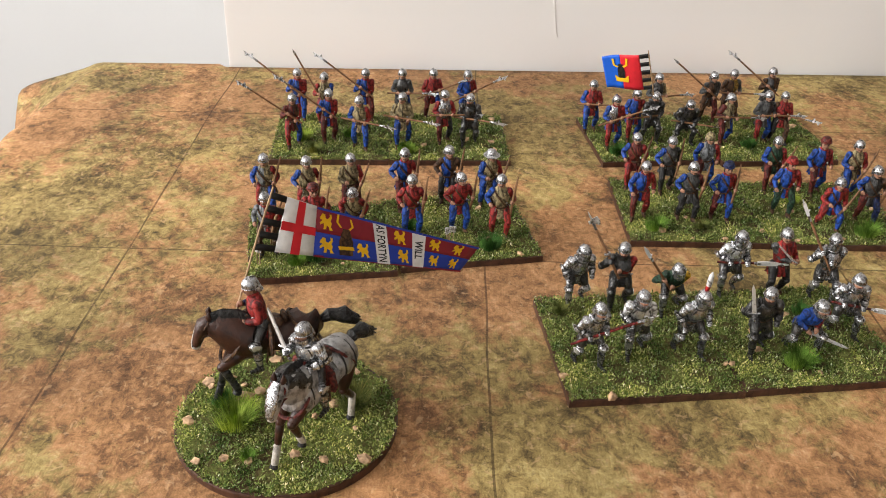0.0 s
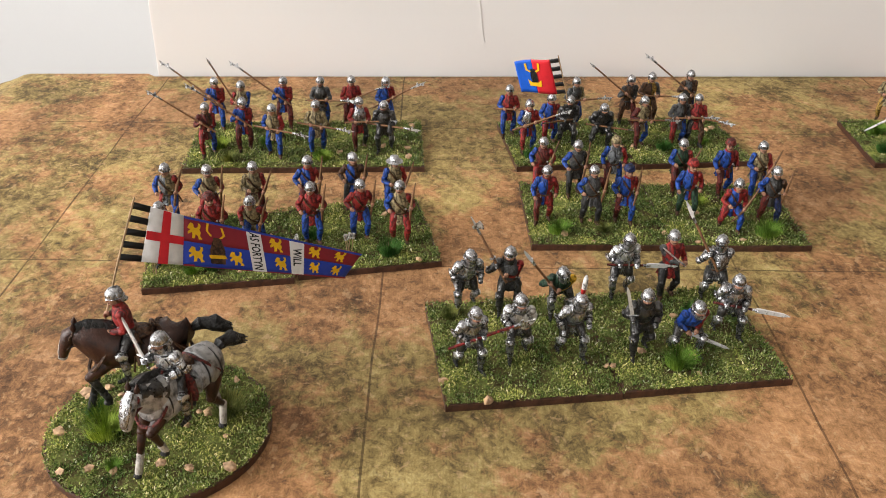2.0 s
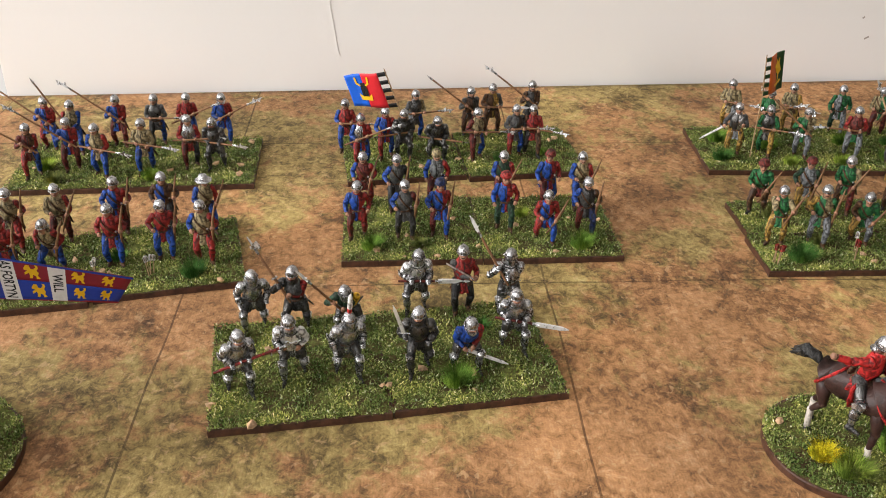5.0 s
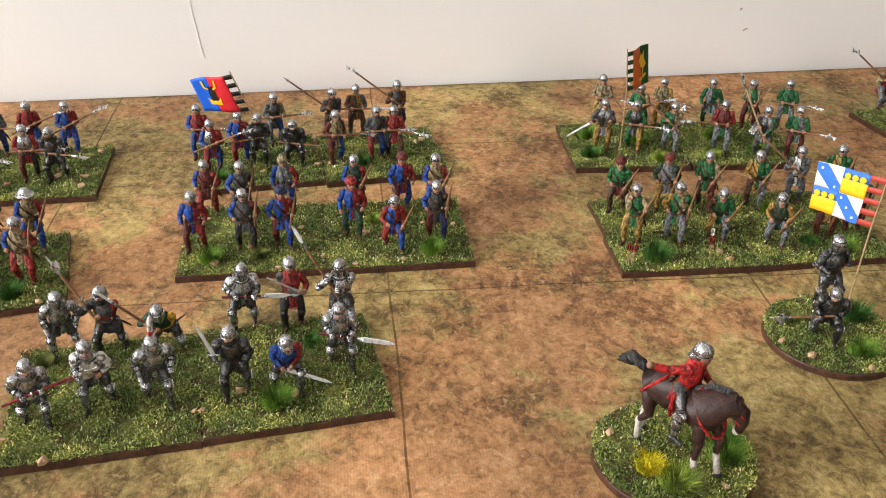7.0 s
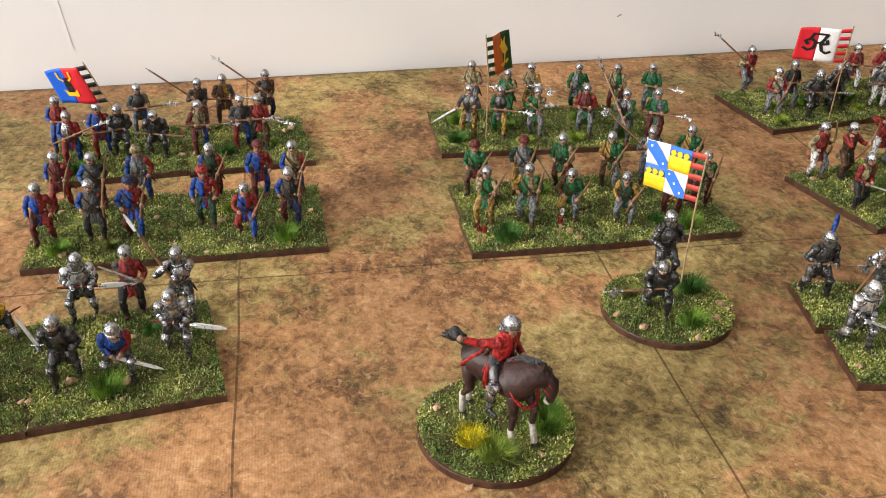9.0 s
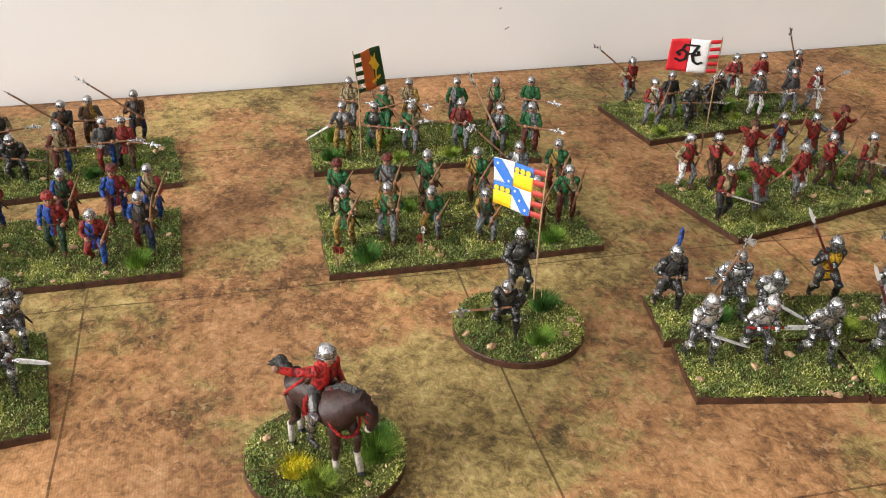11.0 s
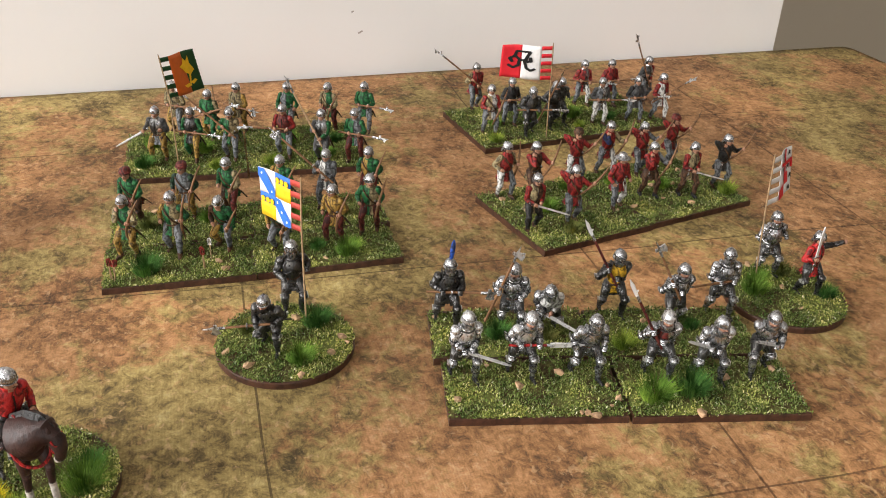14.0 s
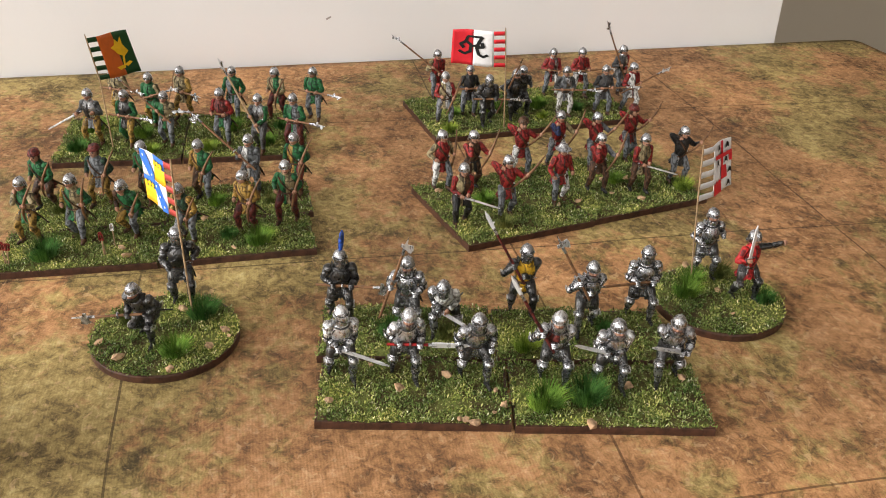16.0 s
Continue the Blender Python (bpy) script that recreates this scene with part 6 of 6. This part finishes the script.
# ---- banners ----
def banner(name, label, group, hoist, fly, foot, fields, charges=(), ladder=None, wave=0.8, lettering=(), rise=2.0, sweep=0.0):
    """hoist and fly: (bottom, top) corners in millimetres; u runs from the pole to the fly, v upwards."""
    hb, ht, fb, ft = (Vector(p) for p in (*hoist, *fly))
    out = (ht - hb).cross(fb - hb).normalized()
    if out.y > 0:
        out = -out

    def at(u, v, lift=0.0):
        p = hb.lerp(fb, u).lerp(ht.lerp(ft, u), v)
        p.x += sweep * math.sin(math.pi * u) * (v - 0.5)
        return p + out * (lift + wave * math.sin(u * 5.2 + v * 0.9) * min(1.0, u * 3.0))

    top = tagged(new(name, None), label, "banner", group)
    b = Build()
    direction = (ht - hb).normalized()
    b.tube([Vector(foot), hb, ht, ht + direction * rise], [0.36, 0.36, 0.34, 0.22], "pale_wood", 7)
    part("pole", b.mesh("pole"), top, "thin wooden pole")

    def sheet(b, u0, u1, v0, v1, mat, lift=0.0):
        nu, nv = max(2, int(abs(u1 - u0) * 24)), max(1, int(abs(v1 - v0) * 10))
        vs = [at(u0 + (u1 - u0) * i / nu, v0 + (v1 - v0) * j / nv, lift) for j in range(nv + 1) for i in range(nu + 1)]
        b.add(vs, [(j * (nu + 1) + i, j * (nu + 1) + i + 1, (j + 1) * (nu + 1) + i + 1, (j + 1) * (nu + 1) + i) for j in range(nv) for i in range(nu)], mat)

    def cloth(n, b, words=""):
        ob = part(n, b.mesh(n), top, words)
        mod = ob.modifiers.new("thickness", "SOLIDIFY")
        mod.thickness, mod.offset = 0.00016, 0.0
        return ob

    c = Build()
    for u0, u1, v0, v1, mat in fields:
        sheet(c, u0, u1, v0, v1, mat)
    field = cloth("cloth", c)
    if ladder:
        n, bars, u1 = ladder
        for i in range(0, n, 2):
            s = Build()
            sheet(s, 0.0, u1, i / n, (i + 1) / n, bars)
            cloth("fringe", s)
    for n, mat, shapes in charges:
        single = n in ("gold_charge", "yellow_disc", "white_star", "black_mark", "border", "motto_panel")
        for group_ in ([[s] for s in shapes] if single else [shapes]):
            e = Build()
            for k, shape in enumerate(group_):
                tris = geometry.tessellate_polygon([[Vector((u, v, 0)) for u, v in shape]])
                e.add([at(u, v, 0.42 + 0.012 * k + (0.08 if single else 0.0)) for u, v in shape], [tuple(t) for t in tris], mat)
            part(n, e.mesh(n, False), field)
    for words, mat, u, v, size_u, size_v in lettering:
        cu = bpy.data.curves.new("text", "FONT")
        cu.body, cu.resolution_u, cu.offset = words, 2, 0.018
        tmp = new("text", cu)
        me = bpy.data.meshes.new_from_object(tmp.evaluated_get(bpy.context.evaluated_depsgraph_get()))
        bpy.data.objects.remove(tmp)
        xs, ys = [p.co.x for p in me.vertices], [p.co.y for p in me.vertices]
        for p in me.vertices:
            a, h = (p.co.x - min(xs)) / (max(xs) - min(xs)), (p.co.y - min(ys)) / (max(ys) - min(ys))
            p.co = at(u + size_u * h, v - size_v * a, 0.6) * 0.001
        me.materials.clear()
        me.materials.append(K["black"] if mat == "ink" else PAINT[mat])
        part("lettering", me, field, "black painted lettering")
    return top


def stroke(points, width, ratio=1.0):
    """Quads along a bent line, width in u; ratio gives v's share."""
    quads = []
    for (u0, v0), (u1, v1) in zip(points, points[1:]):
        d = math.hypot(u1 - u0, v1 - v0)
        nu, nv = -(v1 - v0) / d * width, (u1 - u0) / d * width * ratio
        eu, ev = (u1 - u0) / d * width * 0.4, (v1 - v0) / d * width * 0.4
        quads.append([(u0 + nu - eu, v0 + nv - ev), (u1 + nu + eu, v1 + nv + ev), (u1 - nu + eu, v1 - nv + ev), (u0 - nu - eu, v0 - nv - ev)])
    return quads


def disc(u, v, ru, rv, n=12):
    return [(u + ru * math.cos(2 * math.pi * i / n), v + rv * math.sin(2 * math.pi * i / n)) for i in range(n)]


BEAST = [(0.05, 0.75), (0.2, 0.95), (0.4, 0.92), (0.45, 0.7), (0.62, 0.68), (0.78, 0.85), (0.72, 1.0), (0.9, 0.98), (0.93, 0.8), (0.82, 0.62), (0.92, 0.45), (0.85, 0.25), (1.0, 0.05), (0.75, 0.02), (0.72, 0.2), (0.55, 0.3), (0.5, 0.05), (0.3, 0.02), (0.34, 0.25), (0.3, 0.4), (0.05, 0.25), (0.02, 0.4), (0.22, 0.55), (0.0, 0.6)]


def beast(u, v, su, sv):
    return [(u + (x - 0.5) * su, v + (y - 0.5) * sv) for x, y in BEAST]


CLOTH = {k: paint(k + "_banner_paint", c, 0.6, 0, 0.10, 300, 0.06) for k, c in dict(red=(0.42, 0.02, 0.025), blue=(0.02, 0.05, 0.36), sky=(0.03, 0.14, 0.55), white=(0.74, 0.73, 0.72), yellow=(0.78, 0.45, 0.01), orange=(0.55, 0.11, 0.012), green=(0.012, 0.055, 0.014), black=(0.010, 0.010, 0.010), bright_red=(0.60, 0.018, 0.028), royal=(0.01, 0.11, 0.60), rust=(0.40, 0.05, 0.035), murrey=(0.24, 0.018, 0.03)).items()}
K = CLOTH
ST = "banners on thin poles"
lions = [beast(0.265, 0.75, 0.062, 0.34), beast(0.270, 0.27, 0.062, 0.34), beast(0.435, 0.27, 0.06, 0.34), beast(0.625, 0.76, 0.06, 0.38), beast(0.640, 0.26, 0.06, 0.38), beast(0.800, 0.75, 0.055, 0.36), beast(0.810, 0.26, 0.055, 0.36), beast(0.915, 0.75, 0.05, 0.36), beast(0.925, 0.26, 0.05, 0.36)]
banner("pennon", "long tapering red and blue pennon with gold charges", ST, ((77.5, 298.5, 56), (84, 302, 74.5)), ((145, 337, 24), (151.5, 338, 34)), (68, 291.5, 26),
       [(0.075, 0.22, 0.0, 1.0, K["white"]), (0.22, 1.0, 0.5, 1.0, K["murrey"]), (0.22, 1.0, 0.0, 0.5, K["blue"])],
       [("cross", K["bright_red"], [[(0.13, 0), (0.165, 0), (0.165, 1), (0.13, 1)], [(0.075, 0.42), (0.22, 0.42), (0.22, 0.58), (0.075, 0.58)]]),
        ("border", K["blue"], [[(0.22, 0.955), (1.0, 0.93), (1.0, 1.0), (0.22, 1.0)]]), ("border", K["murrey"], [[(0.22, 0.0), (1.0, 0.0), (1.0, 0.06), (0.22, 0.04)]]),
        ("gold_charge", K["yellow"], lions),
        ("dark_badge", "brown", [[(0.325, 0.10), (0.385, 0.10), (0.390, 0.42), (0.375, 0.68), (0.345, 0.68), (0.325, 0.40)]]),
        ("gold_trim", K["yellow"], stroke([(0.325, 0.98), (0.318, 0.80), (0.335, 0.70)], 0.005, 4) + stroke([(0.385, 0.92), (0.392, 0.76), (0.375, 0.68)], 0.005, 4) + stroke([(0.325, 0.25), (0.387, 0.27)], 0.010, 4)),
        ("motto_panel", K["white"], [[(0.500, 0.0), (0.565, 0.0), (0.560, 1.0), (0.495, 1.0)]]), ("motto_panel", K["white"], [[(0.690, 0.0), (0.755, 0.0), (0.750, 1.0), (0.685, 1.0)]])],
       (9, K["black"], 0.075), 0.6, [("AS FORTYN", "ink", 0.508, 0.97, 0.042, 0.92), ("WILL", "ink", 0.700, 0.78, 0.040, 0.54)], 1.5, -7.5)
banner("banner", "blue and red square banner with gold badge", ST, ((255, 503, 33.5), (248, 496, 55)), ((232, 509.5, 31.5), (227, 508, 49)), (262, 510, 3.4),
       [(0.2, 0.62, 0.0, 1.0, K["bright_red"]), (0.62, 1.0, 0.0, 1.0, K["royal"])],
       [("dark_badge", "black", [[(0.56, 0.30), (0.70, 0.30), (0.71, 0.52), (0.68, 0.74), (0.58, 0.74), (0.55, 0.52)]]),
        ("gold_badge", K["yellow"], [[(0.50, 0.22), (0.76, 0.22), (0.78, 0.42), (0.70, 0.34), (0.63, 0.42), (0.56, 0.34), (0.48, 0.42)]] + stroke([(0.48, 0.90), (0.50, 0.72), (0.57, 0.66)], 0.022) + stroke([(0.78, 0.90), (0.77, 0.72), (0.70, 0.66)], 0.022))],
       (9, K["black"], 0.2), 0.9)
banner("banner", "green and orange banner with a yellow flower", ST, ((446, 491, 39.5), (443, 488, 61)), ((465, 508, 37.5), (460, 504, 60)), (447, 494, 3.4),
       [(0.22, 0.64, 0.0, 1.0, K["orange"]), (0.64, 1.0, 0.0, 1.0, K["green"])],
       [("yellow_flower", K["yellow"], [[(0.46, 0.68), (0.58, 0.72), (0.64, 0.85), (0.70, 0.76), (0.80, 0.88), (0.79, 0.70), (0.88, 0.52), (0.74, 0.42), (0.60, 0.50), (0.54, 0.60)], [(0.70, 0.46), (0.76, 0.46), (0.66, 0.16), (0.62, 0.16)], [(0.44, 0.22), (0.62, 0.24), (0.66, 0.18), (0.52, 0.14)], [(0.66, 0.24), (0.82, 0.30), (0.88, 0.26), (0.74, 0.18)]])],
       (9, K["green"], 0.22), 1.0)
banner("banner", "quartered white, blue and yellow banner with red fringe", ST, ((482, 327, 44.5), (482, 325, 65)), ((471, 351, 41.5), (471, 351, 61)), (483, 330, 3.4),
       [(0.22, 0.61, 0.5, 0.80, K["yellow"]), (0.22, 0.61, 0.80, 1.0, K["sky"]), (0.61, 1.0, 0.5, 1.0, K["white"]), (0.22, 0.61, 0.0, 0.5, K["white"]), (0.61, 1.0, 0.0, 0.30, K["yellow"]), (0.61, 1.0, 0.30, 0.5, K["sky"])],
       [("blue_bend", K["sky"], [[(1.0, 1.0), (0.86, 1.0), (0.61, 0.64), (0.61, 0.5), (0.75, 0.5), (1.0, 0.84)], [(0.61, 0.5), (0.47, 0.5), (0.22, 0.14), (0.22, 0.0), (0.36, 0.0), (0.61, 0.34)]]),
        ("yellow_disc", K["yellow"], [disc(0.30, 0.87, 0.05, 0.062), disc(0.415, 0.87, 0.05, 0.062), disc(0.53, 0.87, 0.05, 0.062)] + [disc(0.69, 0.37, 0.05, 0.062), disc(0.805, 0.37, 0.05, 0.062), disc(0.92, 0.37, 0.05, 0.062)]),
        ("white_star", K["white"], [disc(u, v, 0.022, 0.03, 5) for u, v in ((0.92, 0.90), (0.80, 0.74), (0.69, 0.58), (0.54, 0.42), (0.42, 0.26), (0.30, 0.10))])],
       (9, K["rust"], 0.22), 0.5)
banner("banner", "red and white banner with a black knot badge", ST, ((648, 480, 39.5), (645, 475, 60)), ((620, 487, 40.5), (620, 485, 59)), (651, 485, 3.4),
       [(0.22, 0.60, 0.0, 1.0, K["white"]), (0.60, 1.0, 0.0, 1.0, K["bright_red"])],
       [("black_knot", K["black"], stroke([(0.44, 0.82), (0.70, 0.82)], 0.030) + stroke([(0.44, 0.82), (0.50, 0.66), (0.54, 0.52), (0.50, 0.34), (0.42, 0.28), (0.34, 0.34)], 0.032) + stroke([(0.70, 0.82), (0.74, 0.68), (0.64, 0.58), (0.66, 0.40), (0.76, 0.32), (0.86, 0.40)], 0.032) + stroke([(0.50, 0.60), (0.66, 0.54)], 0.028) + stroke([(0.54, 0.52), (0.42, 0.56), (0.44, 0.66)], 0.034) + stroke([(0.74, 0.68), (0.84, 0.60), (0.78, 0.50)], 0.034))],
       (9, K["bright_red"], 0.22), 1.0)
banner("banner", "white and red banner with black marks and white fringe", ST, ((672, 316, 38.5), (669, 314, 61)), ((696, 331, 36.5), (691, 331, 57.5)), (676, 317, 3.4),
       [(0.36, 1.0, 0.0, 1.0, K["white"])],
       [("red_cross", K["bright_red"], [[(0.66, 0.48), (0.74, 0.48), (0.74, 1.0), (0.66, 1.0)], [(0.40, 0.70), (1.0, 0.70), (1.0, 0.78), (0.40, 0.78)], [(0.92, 0.55), (1.0, 0.55), (1.0, 0.72), (0.92, 0.72)]]),
        ("red_block", K["bright_red"], [[(0.36, 0.0), (0.64, 0.0), (0.64, 0.28), (0.60, 0.22), (0.55, 0.30), (0.50, 0.22), (0.45, 0.30), (0.40, 0.22), (0.36, 0.28)], [(0.64, 0.24), (0.86, 0.24), (0.84, 0.50), (0.64, 0.50)]]),
        ("black_mark", K["black"], [[(u - 0.06, v - 0.055), (u - 0.02, v), (u, v + 0.07), (u + 0.05, v + 0.05), (u + 0.06, v - 0.06), (u + 0.02, v - 0.02)] for u, v in ((0.55, 0.88), (0.86, 0.88), (0.50, 0.60), (0.82, 0.60), (0.92, 0.36), (0.88, 0.10))])],
       (9, K["white"], 0.36), 1.0)


# ---- arrows stuck in the turf before the archers, and a stray pebble ----
def arrow_meshes(colour):
    b, f = Build(), Build()
    b.tube([(0, 0, -1.0), (0, 0, 9.0)], [0.22, 0.20], "pale_wood", 5)
    f.slab([(6.2, 0.1), (6.6, 0.85), (9.0, 0.85), (9.4, 0.1)], (0, 0, 0), (0, 0, 1), (1, 0, 0), 0.22, colour)
    return b.mesh("arrow"), f.mesh("feather", False)


ARROWS = {c: arrow_meshes(c) for c in ("white", "red")}


def arrows(x, y, colour, count, seed, tall=1.0):
    rng = random.Random(seed)
    top = tagged(new("arrow_sheaf", None), "small sheaf of %s-feathered arrows stuck in the turf" % colour, "arrows", "arrows in the turf")
    top.matrix_basis = pose(x * 0.001, y * 0.001, 0.0034)
    for i in range(count):
        shaft = part("arrow", ARROWS[colour][0], top, "", pose(rng.uniform(-0.0013, 0.0013), rng.uniform(-0.0012, 0.0012), 0, rng.uniform(-7, 7), rng.uniform(-8, 8), rng.uniform(0, 120)) @ Matrix.Scale(tall, 4))
        for k in range(3):
            part("feather", ARROWS[colour][1], shaft, "", pose(0, 0, 0, 0, 0, 120 * k))


arrows(413.5, 380.5, "red", 4, 1, 1.1)
arrows(449, 380, "red", 2, 2, 1.15)
arrows(454, 388, "white", 1, 3, 1.1)
arrows(144, 391.5, "white", 4, 4)
arrows(121, 390, "white", 3, 5)
arrows(65, 375, "white", 3, 6)
stray = tagged(new("stray_pebble", PEBBLES[1].copy()), "small pale pebble lying on the mat", "pebble")
stray.data.materials[0] = STONE
stray.matrix_basis = pose(0.3735, 0.2435, 0.0008, 0, 0, 30) @ Matrix.Diagonal((1.9, 1.3, 1.2, 1))
